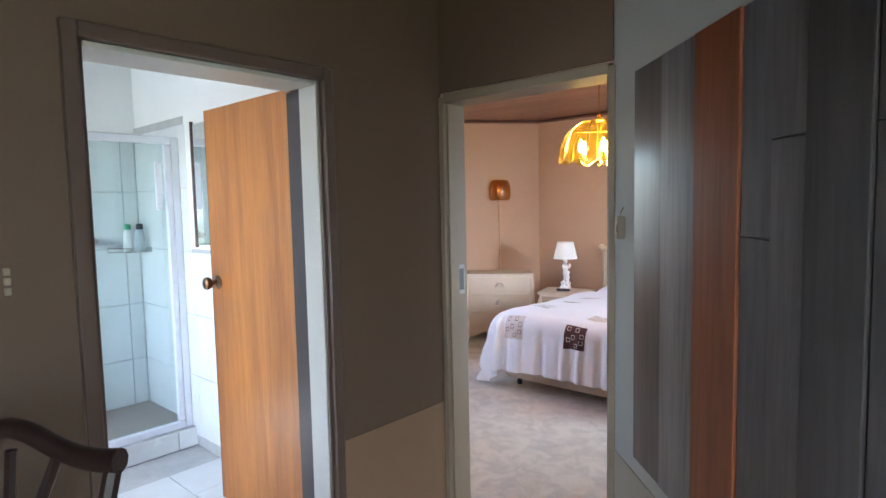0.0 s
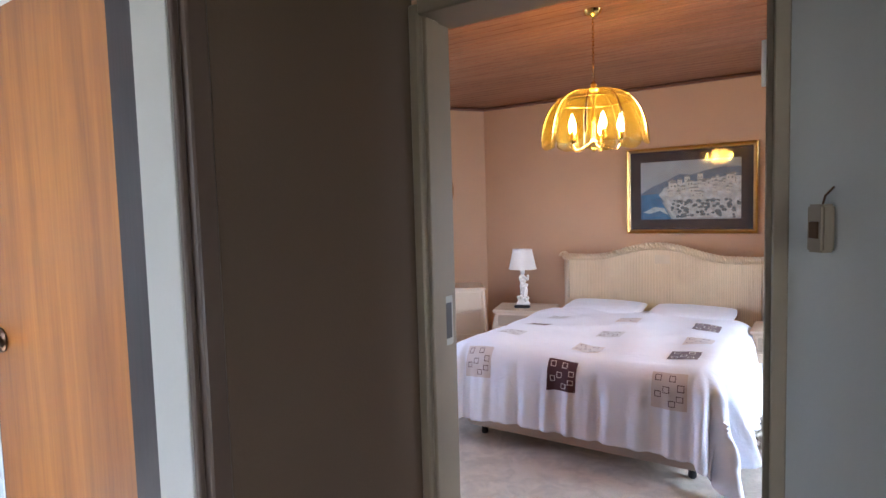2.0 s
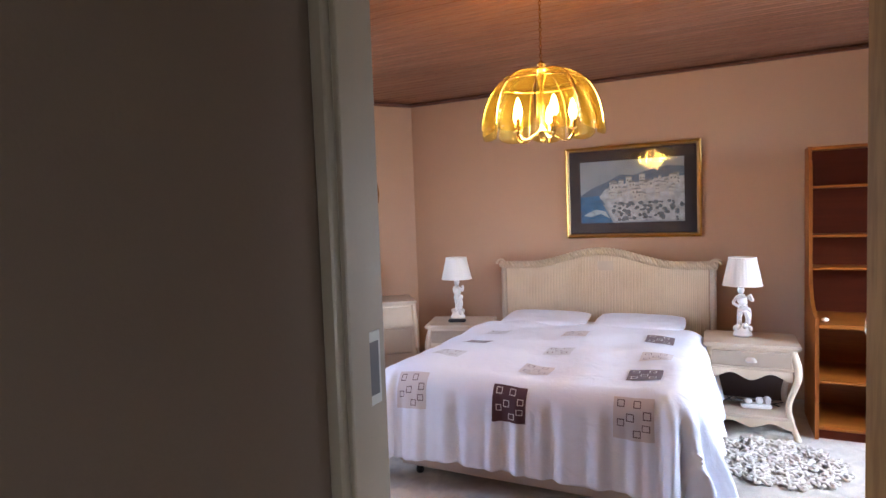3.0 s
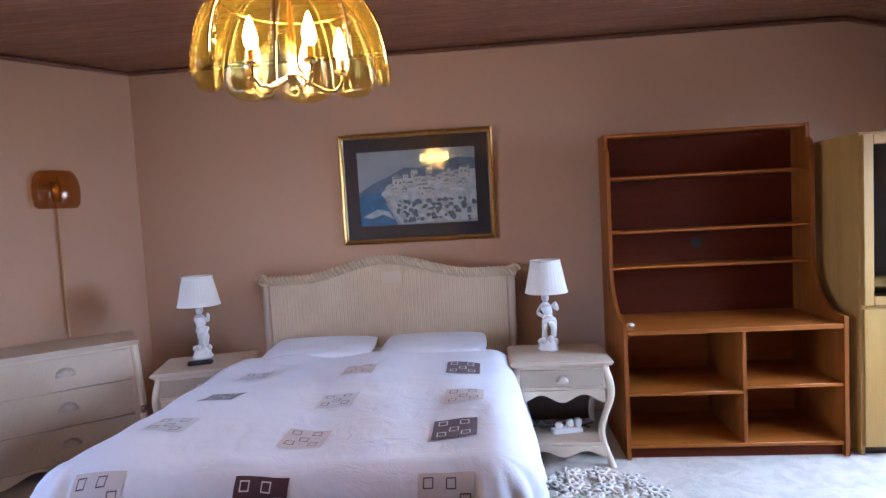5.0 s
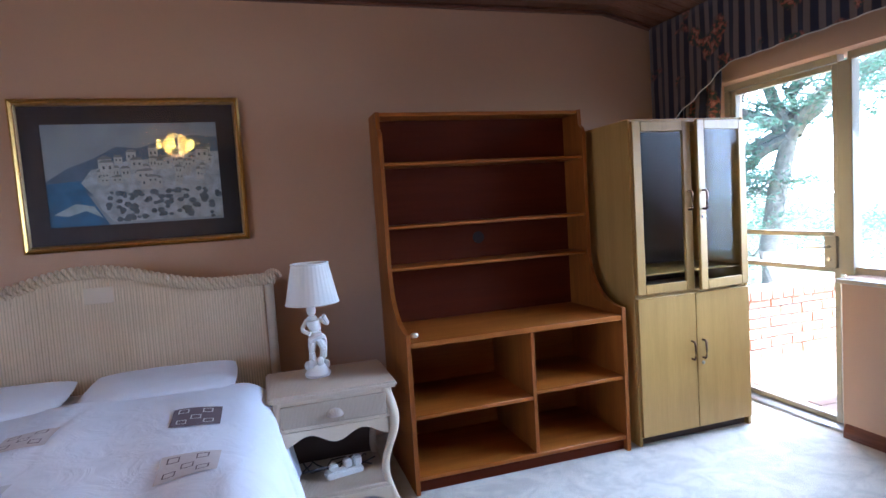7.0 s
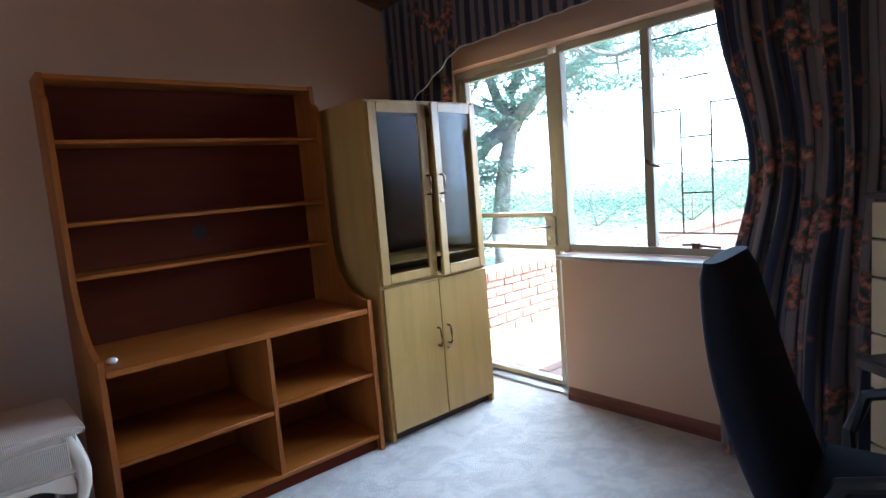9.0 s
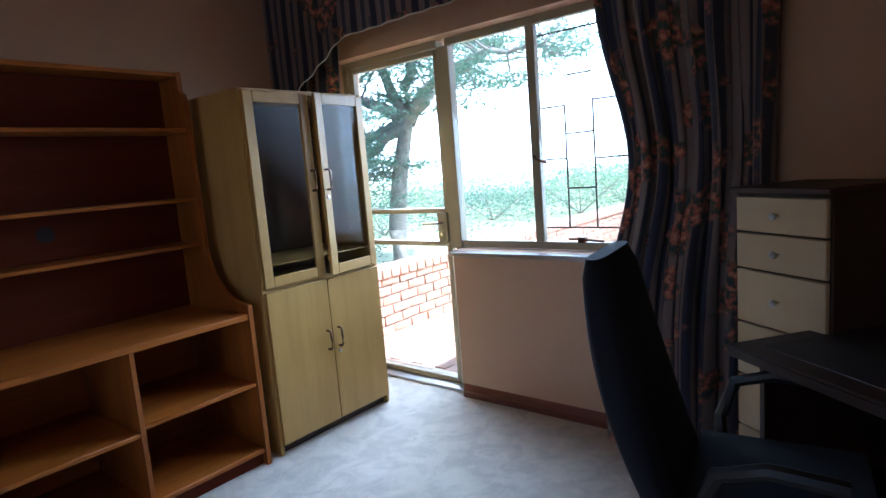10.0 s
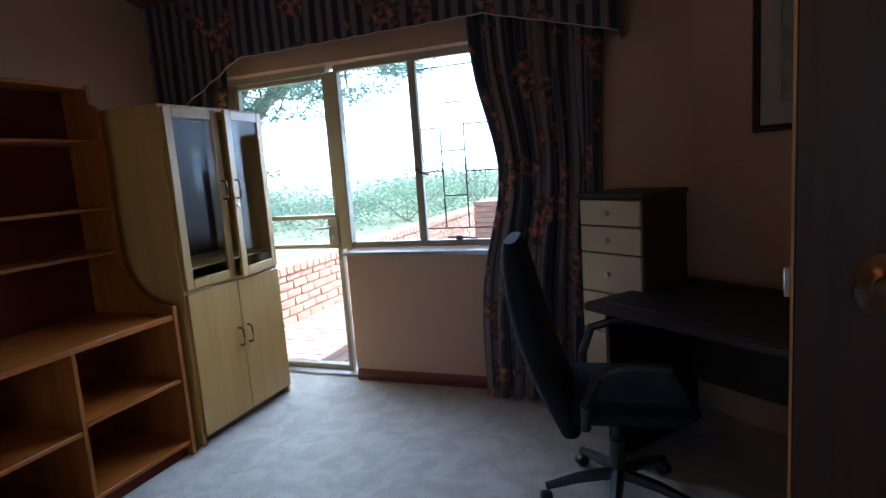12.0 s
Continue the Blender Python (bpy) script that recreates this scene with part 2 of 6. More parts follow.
M_PATCH = cloth("aubergine_patch", (0.075, 0.022, 0.03), 700, 0.85, 0.2, 0.2, 0.2)
M_PATCHB = cloth("taupe_patch", (0.62, 0.55, 0.53), 700, 0.85, 0.12, 0.2, 0.2)
M_PATCHG = cloth("silver_grey_patch", (0.62, 0.63, 0.67), 700, 0.85, 0.15, 0.2, 0.2)
M_STITCH = cloth("pale_stitching", (0.70, 0.63, 0.58), 700, 0.8)
M_STITCHD = cloth("dark_stitching", (0.10, 0.05, 0.055), 700, 0.8)
M_BASE = cloth("quilted_bed_base", (0.50, 0.42, 0.36), 300, 0.9, 0.12, 0.2, 0.4)
M_SHADE = cloth("white_pleated_shade", (0.80, 0.78, 0.73), 400, 0.85, 0.04, 0.1, 0.1)
M_STATUE = paint("white_glazed_plaster", (0.80, 0.78, 0.74), 0.35, 0.05, 20.0, 0.1, 50)
M_BRASS = metal("polished_brass", (0.86, 0.58, 0.18), 0.16)
M_GILT = metal("gilt_frame", (0.72, 0.45, 0.13), 0.32)
M_GILTPALE = metal("pale_gilt", (0.76, 0.58, 0.32), 0.35)
M_STEEL = metal("brushed_steel", (0.55, 0.53, 0.50), 0.3)
M_BRONZE = metal("aged_bronze", (0.17, 0.10, 0.06), 0.3)
M_IRON = paint("dark_iron", (0.04, 0.035, 0.032), 0.55, 0.2, 20.0, 0.1, 60)
M_BLACK = paint("black_plastic", (0.013, 0.013, 0.015), 0.4, 0.2, 10.0, 0.05, 80)
M_CHAIR = cloth("navy_chair_fabric", (0.005, 0.007, 0.016), 500, 0.9, 0.2, 0.0, 0.1)
M_AMBER = glass("amber_glass", (0.95, 0.86, 0.44), 0.0, 0.6, (1.0, 0.72, 0.10), 0.020)
M_SMOKE = glass("smoked_amber_glass", (0.84, 0.66, 0.40), 0.0, 0.5, (0.6, 0.34, 0.10), 0.10)
M_PANE = glass("window_glass", (0.97, 0.99, 0.98), 0.0, 0.5)
M_BOOKGLASS = glass("cabinet_glass", (0.86, 0.88, 0.87), 0.0, 0.22, facing=0.018)
M_SHOWERGLASS = glass("shower_glass", (0.90, 0.95, 0.95), 0.02, 0.4)
M_MIRROR = metal("mirror_silver", (0.86, 0.87, 0.86), 0.02)
M_BULB = glow("lit_candle_bulb", (1.0, 0.76, 0.34), 11.0)
M_SKYGLOW = glow("bright_hazy_sky", (0.92, 0.97, 1.0), 1.4)
M_SHELL = paint("beige_shell_pull", (0.50, 0.42, 0.34), 0.5, 0.1, 30.0, 0.1, 60)
M_TILE = paint("white_glazed_tile", (0.70, 0.73, 0.72), 0.18, 0.05, 3.0, 0.03, 30)
M_GROUT = paint("grey_grout", (0.40, 0.41, 0.40), 0.8, 0.1, 10, 0.2, 60)
M_FTILE = paint("pale_floor_tile", (0.66, 0.68, 0.67), 0.25, 0.06, 4.0, 0.05, 40)
M_ALU = paint("white_aluminium", (0.74, 0.76, 0.80), 0.3, 0.03, 5, 0.03, 50)
M_BRICK = paint("terracotta_brick", (0.48, 0.27, 0.175), 0.85, 0.25, 8.0, 0.5, 70)
M_MORTAR = paint("pale_mortar", (0.42, 0.38, 0.33), 0.9, 0.12, 12, 0.5, 80)
M_PAVER = paint("worn_paving_brick", (0.46, 0.30, 0.22), 0.85, 0.18, 6.0, 0.4, 60)
M_SOIL = paint("dry_lawn", (0.30, 0.31, 0.17), 0.95, 0.3, 1.5, 0.6, 25)
M_BARK = paint("grey_bark", (0.27, 0.24, 0.20), 0.9, 0.3, 9.0, 0.8, 30)
def leafy(name, c, through_c):
    m, n, l, b = nodes_of(name)
    v = coords(n, l)
    col = ramp(n, l, noise_node(n, l, v, 2.2, 4), [(0.3, tuple(x * 0.6 for x in c)), (0.7, c)])
    l.new(col, b.inputs["Base Color"])
    b.inputs["Roughness"].default_value = 0.55
    tl = n.new("ShaderNodeBsdfTranslucent")
    tl.inputs[0].default_value = (*through_c, 1)
    mx = n.new("ShaderNodeMixShader")
    mx.inputs[0].default_value = 0.5
    l.new(b.outputs[0], mx.inputs[1])
    l.new(tl.outputs[0], mx.inputs[2])
    l.new(mx.outputs[0], n["Material Output"].inputs[0])
    return m


M_LEAF = leafy("feathery_green_leaf", (0.12, 0.20, 0.14), (0.26, 0.38, 0.27))
M_LEAFB = leafy("bright_shrub_leaf", (0.19, 0.27, 0.15), (0.38, 0.50, 0.30))
M_RUG = cloth("cream_cotton_rug", (0.68, 0.63, 0.54), 300, 0.95, 0.12, 0.3, 0.5)
M_LINING = paint("pale_jamb_paint", (0.40, 0.38, 0.33), 0.5, 0.06, 2.0, 0.08, 110)


def curtain_fabric(name):
    """Navy and cream stripes with clusters of red and orange flowers."""
    m, n, l, b = nodes_of(name)
    tc = n.new("ShaderNodeUVMap")
    w = n.new("ShaderNodeTexWave")
    w.wave_type, w.bands_direction = "BANDS", "X"
    w.inputs["Scale"].default_value, w.inputs["Distortion"].default_value = 4.2, 0.6
    l.new(tc.outputs[0], w.inputs["Vector"])
    col = ramp(n, l, w.outputs["Fac"], [(0.40, (0.024, 0.026, 0.052)), (0.5, (0.11, 0.07, 0.066)), (0.62, (0.185, 0.14, 0.125))])
    big = noise_node(n, l, tc.outputs[0], 4.2, 2, 0.5)
    sp = noise_node(n, l, tc.outputs[0], 26.0, 3, 0.6)
    mask = ramp(n, l, big, [(0.53, (0, 0, 0)), (0.58, (1, 1, 1))])
    flower = ramp(n, l, sp, [(0.38, (0.03, 0.045, 0.05)), (0.47, (0.07, 0.08, 0.05)), (0.54, (0.34, 0.09, 0.06)), (0.66, (0.52, 0.25, 0.15))])
    col = mixc(n, l, mask, col, flower)
    l.new(col, b.inputs["Base Color"])
    b.inputs["Roughness"].default_value = 0.9
    b.inputs["Sheen Weight"].default_value = 0.2
    bump(n, l, b, noise_node(n, l, tc.outputs[0], 300, 2), 0.2, 0.002)
    return m


M_CURTAIN = curtain_fabric("floral_striped_chintz")


# ---- mesh helpers ----
def box(bm, x0, x1, y0, y1, z0, z1, bevel=0.0, seg=1):
    ret = bmesh.ops.create_cube(bm, size=1.0)
    vs = ret["verts"]
    for v in vs:
        v.co = Vector(((x0 + x1) / 2 + v.co.x * (x1 - x0), (y0 + y1) / 2 + v.co.y * (y1 - y0), (z0 + z1) / 2 + v.co.z * (z1 - z0)))
    if bevel > 0:
        es = {e for v in vs for e in v.link_edges}
        bmesh.ops.bevel(bm, geom=list(es), offset=bevel, segments=seg, affect="EDGES", clamp_overlap=True)
    return bm


def boxed(x0, x1, y0, y1, z0, z1, bevel=0.0, seg=1):
    return box(bmesh.new(), x0, x1, y0, y1, z0, z1, bevel, seg)


def lathe(bm, profile, seg=24, cx=0.0, cy=0.0, flute=None):
    rings = []
    for r, z in profile:
        ring = []
        for i in range(seg):
            a = 2 * math.pi * i / seg
            rr = r * (flute(a, z) if flute else 1.0)
            ring.append(bm.verts.new((cx + rr * math.cos(a), cy + rr * math.sin(a), z)))
        rings.append(ring)
    for a, b in zip(rings, rings[1:]):
        for i in range(seg):
            bm.faces.new((a[i], a[(i + 1) % seg], b[(i + 1) % seg], b[i]))
    return rings


def capped_lathe(bm, profile, seg=24, cx=0.0, cy=0.0, flute=None):
    rings = lathe(bm, profile, seg, cx, cy, flute)
    bm.faces.new(list(reversed(rings[0])))
    bm.faces.new(rings[-1])
    return bm


def tube(bm, pts, r, seg=8, taper=None):
    pts = [Vector(p) for p in pts]
    rings = []
    for i, p in enumerate(pts):
        d = (pts[min(i + 1, len(pts) - 1)] - pts[max(i - 1, 0)])
        q = d.to_track_quat("Z", "Y") if d.length > 1e-9 else Vector((0, 0, 1)).to_track_quat("Z", "Y")
        rr = r * (taper[i] if taper else 1)
        rings.append([bm.verts.new(p + q @ Vector((rr * math.cos(2 * math.pi * k / seg), rr * math.sin(2 * math.pi * k / seg), 0))) for k in range(seg)])
    for a, b in zip(rings, rings[1:]):
        for i in range(seg):
            bm.faces.new((a[i], a[(i + 1) % seg], b[(i + 1) % seg], b[i]))
    bm.faces.new(list(reversed(rings[0])))
    bm.faces.new(rings[-1])
    return bm


def prism(bm, outline, t0, t1, axis="y"):
    """An outline of (a, b) pairs swept from t0 to t1 along an axis; a, b are the two other axes in order."""
    def put(a, b, t):
        return {"x": (t, a, b), "y": (a, t, b), "z": (a, b, t)}[axis]
    f = [bm.verts.new(put(a, b, t0)) for a, b in outline]
    g = [bm.verts.new(put(a, b, t1)) for a, b in outline]
    n = len(outline)
    bm.faces.new(f)
    bm.faces.new(list(reversed(g)))
    for i in range(n):
        bm.faces.new((f[i], g[i], g[(i + 1) % n], f[(i + 1) % n]))
    return bm


def ellipsoid(bm, c, r, seg=10, turn=None):
    m = Matrix.Translation(c) @ (turn or Matrix()) @ Matrix.Diagonal((*r, 1))
    bmesh.ops.create_uvsphere(bm, u_segments=seg, v_segments=max(6, seg - 2), radius=1.0, matrix=m)
    return bm


def finish(bm, name, smooth=True, angle=40):
    bmesh.ops.recalc_face_normals(bm, faces=bm.faces)
    me = bpy.data.meshes.new(name)
    if smooth:
        lim = radians(angle)
        for f in bm.faces:
            f.smooth = True
        for e in bm.edges:
            if len(e.link_faces) == 2 and e.calc_face_angle(0) > lim:
                e.smooth = False
    bm.to_mesh(me)
    bm.free()
    return me


def part(name, bm, material, parent=None, label="", smooth=True, angle=40):
    ob = new(name, finish(bm, name, smooth, angle))
    ob.data.materials.append(material)
    if parent is not None:
        ob.parent = parent
    if label:
        ob["label"] = label
    return ob


def thing(name, m, label, category, group=""):
    ob = new(name)
    ob.empty_display_size = 0.1
    ob.matrix_world = m
    return tagged(ob, label, category, group)


def structure(name, bm, material, label, category, smooth=False):
    ob = part(name, bm, material, None, "", smooth)
    return tagged(ob, label, category, kind="structure")


def wall(name, p0, p1, thick, z0, z1, holes, material, label):
    """A wall from p0 to p1, thick to its right hand, with holes (s0, s1, z0, z1) cut through."""
    p0, p1 = Vector((*p0, 0)), Vector((*p1, 0))
    d = (p1 - p0).normalized()
    nrm = Vector((d.y, -d.x, 0)) * thick
    length = (p1 - p0).length
    ss = sorted({0.0, length, *[h[0] for h in holes], *[h[1] for h in holes]})
    zs = sorted({z0, z1, *[h[2] for h in holes], *[h[3] for h in holes]})
    ss = [s for s in ss if 0 <= s <= length]
    zs = [z for z in zs if z0 <= z <= z1]
    def solid(i, k):
        if not (0 <= i < len(ss) - 1 and 0 <= k < len(zs) - 1):
            return False
        cs, cz = (ss[i] + ss[i + 1]) / 2, (zs[k] + zs[k + 1]) / 2
        return not any(h[0] < cs < h[1] and h[2] < cz < h[3] for h in holes)
    bm = bmesh.new()
    cache = {}
    def vert(i, k, b):
        key = (i, k, b)
        if key not in cache:
            co = p0 + d * ss[i] + (nrm if b else Vector())
            cache[key] = bm.verts.new((co.x, co.y, zs[k]))
        return cache[key]
    for i in range(len(ss) - 1):
        for k in range(len(zs) - 1):
            if not solid(i, k):
                continue
            for b in (0, 1):
                bm.faces.new([vert(i, k, b), vert(i + 1, k, b), vert(i + 1, k + 1, b), vert(i, k + 1, b)])
            for di, dk, a, c in ((-1, 0, (i, k), (i, k + 1)), (1, 0, (i + 1, k), (i + 1, k + 1)), (0, -1, (i, k), (i + 1, k)), (0, 1, (i, k + 1), (i + 1, k + 1))):
                if not solid(i + di, k + dk):
                    bm.faces.new([vert(*a, 0), vert(*c, 0), vert(*c, 1), vert(*a, 1)])
    return structure(name, bm, material, label, "wall")


# ---- the bedroom's shell ----
CEIL, HALLZ = 2.63, 0.05
YN, XE, XW, YS = 6.72, 2.52, -3.70, 2.66
structure("floor", boxed(XW - 0.3, XE + 0.26, YS - 0.18, YN + 0.3, -0.12, 0.0), M_CARPET, "beige cut-pile carpet with worn tracks", "carpet")
structure("floor_hall", prism(bmesh.new(), [(-1.16, -1.7), (2.9, -1.7), (2.9, 2.495), (-1.16, 2.495)], -0.05, HALLZ, "z"), M_CARPET, "hall floor with beige carpet, one step up", "floor")
wall("wall_north", (XE + 0.26, YN), (-3.115, YN), 0.22, 0, 2.9, [], M_WALL, "peach plaster wall behind the bed")
wall("wall_northwest", (-3.115, YN), (XW, 5.94), 0.22, 0, 2.9, [], M_WALL, "slanted peach plaster wall in the corner")
wall("wall_west", (XW, 5.94), (XW, 2.45), 0.22, 0, 2.9, [(5.94 - 4.45, 5.94 - 3.10, 0.9, 2.1)], M_WALL, "peach plaster wall with the mirror")
# door wall: from the west corner to the desk corner
S_HOLES = [(XW * -1 - 0.953, XW * -1 - 0.056, HALLZ, 2.12)]
wall("wall_south", (XW, 2.57), (1.786, 2.57), 0.12, 0, 2.9, S_HOLES, M_WALL, "peach plaster wall with the bedroom door")
wall("wall_southeast", (1.786, 2.57), (XE, 3.46), 0.2, 0, 2.9, [], M_WALL, "slanted peach plaster wall behind the desk")
# window wall, with one opening for door and window together
EAST_HOLES = [(5.54 - 3.46, 6.42 - 3.46, 0.0, 2.06), (4.40 - 3.46, 5.54 - 3.46, 0.87, 2.06)]
wall("wall_east", (XE, 3.46), (XE, YN), 0.24, 0, 2.9, EAST_HOLES, M_WALL, "plaster wall with steel window and garden door")


def ceiling_boards():
    """Tongue-and-groove boards that run along x, falling a little towards the window wall."""
    bm = bmesh.new()
    y = YS - 0.18
    w = 0.088
    while y < YN + 0.15:
        rows = []
        for x, z in ((XW - 0.1, CEIL), (1.90, CEIL), (2.30, CEIL - 0.10), (XE + 0.2, CEIL - 0.155)):
            rows.append([bm.verts.new((x, y, z + 0.006)), bm.verts.new((x, y + 0.006, z)), bm.verts.new((x, y + w - 0.006, z)), bm.verts.new((x, y + w, z + 0.006))])
        for a, b in zip(rows, rows[1:]):
            for k in range(3):
                bm.faces.new((a[k], a[k + 1], b[k + 1], b[k]))
        y += w
    top = [bm.verts.new(c) for c in ((XW - 0.1, YS - 0.1, 2.8), (XE + 0.2, YS - 0.1, 2.8), (XE + 0.2, YN + 0.15, 2.8), (XW - 0.1, YN + 0.15, 2.8))]
    bm.faces.new(top)
    return bm


structure("ceiling", ceiling_boards(), M_CEIL, "tongue-and-groove timber ceiling with a reddish wash", "ceiling")


def trim(name, pts, material, w=0.03, h=0.04, label="dark timber cornice strip"):
    bm = bmesh.new()
    pts = [Vector(p) for p in pts]
    for a, b in zip(pts, pts[1:]):
        d = (b - a)
        side = Vector((-d.y, d.x, 0)).normalized() * w
        vs = [bm.verts.new(q) for q in (a, a + side, a + side + Vector((0, 0, h * 0.45)), a + Vector((0, 0, h)), b, b + side, b + side + Vector((0, 0, h * 0.45)), b + Vector((0, 0, h)))]
        for f in ((0, 1, 2, 3), (7, 6, 5, 4), (0, 4, 5, 1), (1, 5, 6, 2), (2, 6, 7, 3), (3, 7, 4, 0)):
            bm.faces.new([vs[i] for i in f])
    return structure(name, bm, material, label, "trim")


zc = CEIL - 0.034
trim("trim", [(XW, YS + 0.01, zc), (XW, 5.94, zc), (-3.115, YN, zc), (1.90, YN, zc), (2.30, YN, zc - 0.10), (XE, YN, zc - 0.155)][::-1], M_CORNICE, 0.028, 0.036)
trim("baseboard", [(XE, 3.5, 0.0), (XE, 5.53, 0.0)], M_SKIRT, 0.018, 0.075, "red-brown timber skirting board")


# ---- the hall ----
wall("wall_hall_west", (-0.95, 2.449), (-0.95, -1.7), 0.20, 0, 2.9, [(2.449 - 1.80, 2.449 - 0.88, HALLZ, 2.135)], M_HALL, "taupe hall wall with the bathroom door, shade in its colour")
D = Vector((0.707, -0.707, 0)).normalized()
P = Vector((-0.075, 2.449, 0))
Q = P + D * 4.3
wall("wall_hall_slanted", (Q.x, Q.y), (P.x, P.y), 0.10, 0, 2.9, [], M_PALE, "pale grey slanted hall wall")
wall("wall_hall_south", (-1.15, -1.7), (2.9, -1.7), 0.15, 0, 2.9, [], M_HALL, "taupe hall wall behind the walk, shade in its colour")
structure("ceiling_hall", boxed(-0.95, 2.9, -1.7, 2.449, 2.66, 2.76), M_HALL, "hall ceiling, shade in its colour", "ceiling")
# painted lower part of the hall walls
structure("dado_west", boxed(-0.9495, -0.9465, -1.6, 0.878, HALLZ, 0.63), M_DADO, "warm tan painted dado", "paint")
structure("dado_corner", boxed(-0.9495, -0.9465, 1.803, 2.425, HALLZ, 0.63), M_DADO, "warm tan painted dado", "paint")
# brown face of the door wall towards the hall
bm = bmesh.new()
e0, e1 = P + D * 0.03, P + D * 4.2
off = Vector((-0.7071, -0.7071, 0)) * 0.003
prism(bm, [(q.x, q.y) for q in (e0, e1, e1 + off, e0 + off)], HALLZ, 0.63, "z")
structure("dado_slanted", bm, M_DADOPALE, "pale tan painted dado below the planks", "paint")
structure("wall_hall_north", boxed(-0.949, -0.070, 2.4395, 2.4495, 2.125, 2.66), M_HALL, "taupe plaster above the bedroom door, shade in its colour", "wall")


def door_frame(name, label, material, inner, width, height, depth, m, face=0.05, z0=HALLZ):
    """A pressed-steel frame: two jambs and a head, each with a rebate; local x across, y through the wall."""
    t = thing(name, m, label, "door frame")
    tagged(t, kind="structure")
    for side in (-1, 1):
        bm = bmesh.new()
        a, b = side * width / 2, side * (width / 2 + face)
        x0, x1 = min(a, b), max(a, b)
        box(bm, x0, x1, -0.02, depth + 0.02, z0, height + face, 0.004)
        s0, s1 = sorted((a, a - side * 0.014))
        box(bm, s0, s1, 0.0, depth * 0.55, z0, height, 0.003)
        part("jamb", bm, material, t)
    bm = bmesh.new()
    box(bm, -width / 2, width / 2, -0.02, depth + 0.02, height, height + max(face, 0.042), 0.004)
    part("head", bm, material, t)
    return t


df = door_frame("door_frame_bedroom", "cream pressed-steel frame of the bedroom door", M_FRAME, None, 0.834, 2.075, 0.12, pose(-0.503, 2.449, 0), 0.030)
bm = boxed(-0.4175, -0.4135, 0.072, 0.116, 1.155, 1.30, 0.001)
part("strike_plate", bm, M_LINING, df, "cream painted strike plate")
# black block in place of a recess, the latch hole's shade as colour
bm = boxed(-0.4155, -0.4128, 0.074, 0.108, 1.175, 1.28)
part("latch_hole_shade", bm, M_BLACK, df)
df2 = door_frame("door_frame_bathroom", "dark brown pressed-steel frame with a pale inner face", M_BROWNFRAME, None, 0.835, 2.09, 0.20, pose(-0.95, 1.3375, 0, 0, 0, 90), 0.044)
for x0, x1 in ((-0.417, -0.4005), (0.4005, 0.417)):
    part("lining", boxed(x0 if x0 < 0 else x0 - 0.002, x1, 0.012, 0.205 if x0 < 0 else 0.125, HALLZ, 2.088, 0.002), M_LINING, df2, "pale painted jamb lining")
# dark strip added for the shadow gap between leaf and jamb
part("hinge_rebate", boxed(0.4035, 0.4165, 0.1255, 0.222, HALLZ, 2.07, 0.002), M_CHAIRWOOD, df2, "dark strip for the shaded gap at the hinge")
part("lining", boxed(-0.398, 0.398, 0.012, 0.205, 2.072, 2.088, 0.002), M_LINING, df2, "pale painted head lining")


def knob(parent, m, material, second=None):
    bm = bmesh.new()
    capped_lathe(bm, [(0.034, 0.0), (0.036, 0.004), (0.030, 0.010), (0.014, 0.014), (0.012, 0.030), (0.016, 0.036), (0.029, 0.046), (0.033, 0.058), (0.030, 0.070), (0.020, 0.077), (0.006, 0.079)], 24)
    ob = part("knob", bm, material, parent)
    ob.matrix_local = m
    return ob


def flush_door(name, m, width, height, material, label, side=1, edge=None):
    """A flush leaf: local x from the hinge, y through its thickness."""
    t = thing(name, m, label, "door")
    tagged(t, kind="structure")
    part("leaf", boxed(0, width, -0.021, 0.021, 0, height, 0.002), material, t)
    if edge:
        part("edge_strip", boxed(-0.003, -0.0002, -0.0205, 0.0205, 0, height), edge, t)
        part("edge_strip", boxed(width + 0.0002, width + 0.004, -0.0205, 0.0205, 0, height), edge, t)
    return t


# the leaf's near-black edge colour continues the painted hinge-gap shade
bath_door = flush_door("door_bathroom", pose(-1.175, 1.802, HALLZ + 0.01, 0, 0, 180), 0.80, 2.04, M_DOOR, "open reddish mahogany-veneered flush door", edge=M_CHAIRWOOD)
knob(bath_door, pose(0.735, 0.021, 1.165, -90, 0, 0), M_BRONZE)
knob(bath_door, pose(0.735, -0.021, 1.165, 90, 0, 0), M_BRONZE)
bed_door = flush_door("door_bedroom", pose(-0.091, 2.637, HALLZ + 0.01, 0, 0, 74.0), 0.84, 1.98, M_PINEDOOR, "open knotty pine bedroom door with a crystal knob, face coloured as in shade", edge=M_PINE)
part("latch", boxed(0.8445, 0.853, -0.007, 0.007, 1.11, 1.15, 0.002), M_STEEL, bed_door, "worn steel latch on the door edge")
M_CRYSTAL = glass("crystal_glass", (0.95, 0.86, 0.74), 0.02, 1.7)
k1 = knob(bed_door, pose(0.745, 0.021, 1.14, -90, 0, 0), M_CRYSTAL)
k1["label"] = "round cut-crystal knob"
bm = bmesh.new()
capped_lathe(bm, [(0.036, 0.0), (0.036, 0.003), (0.018, 0.006), (0.010, 0.010), (0.010, 0.03)], 20)
r1 = part("rosette", bm, M_BRONZE, bed_door)
r1.matrix_local = pose(0.745, 0.0212, 1.14, -90, 0, 0)
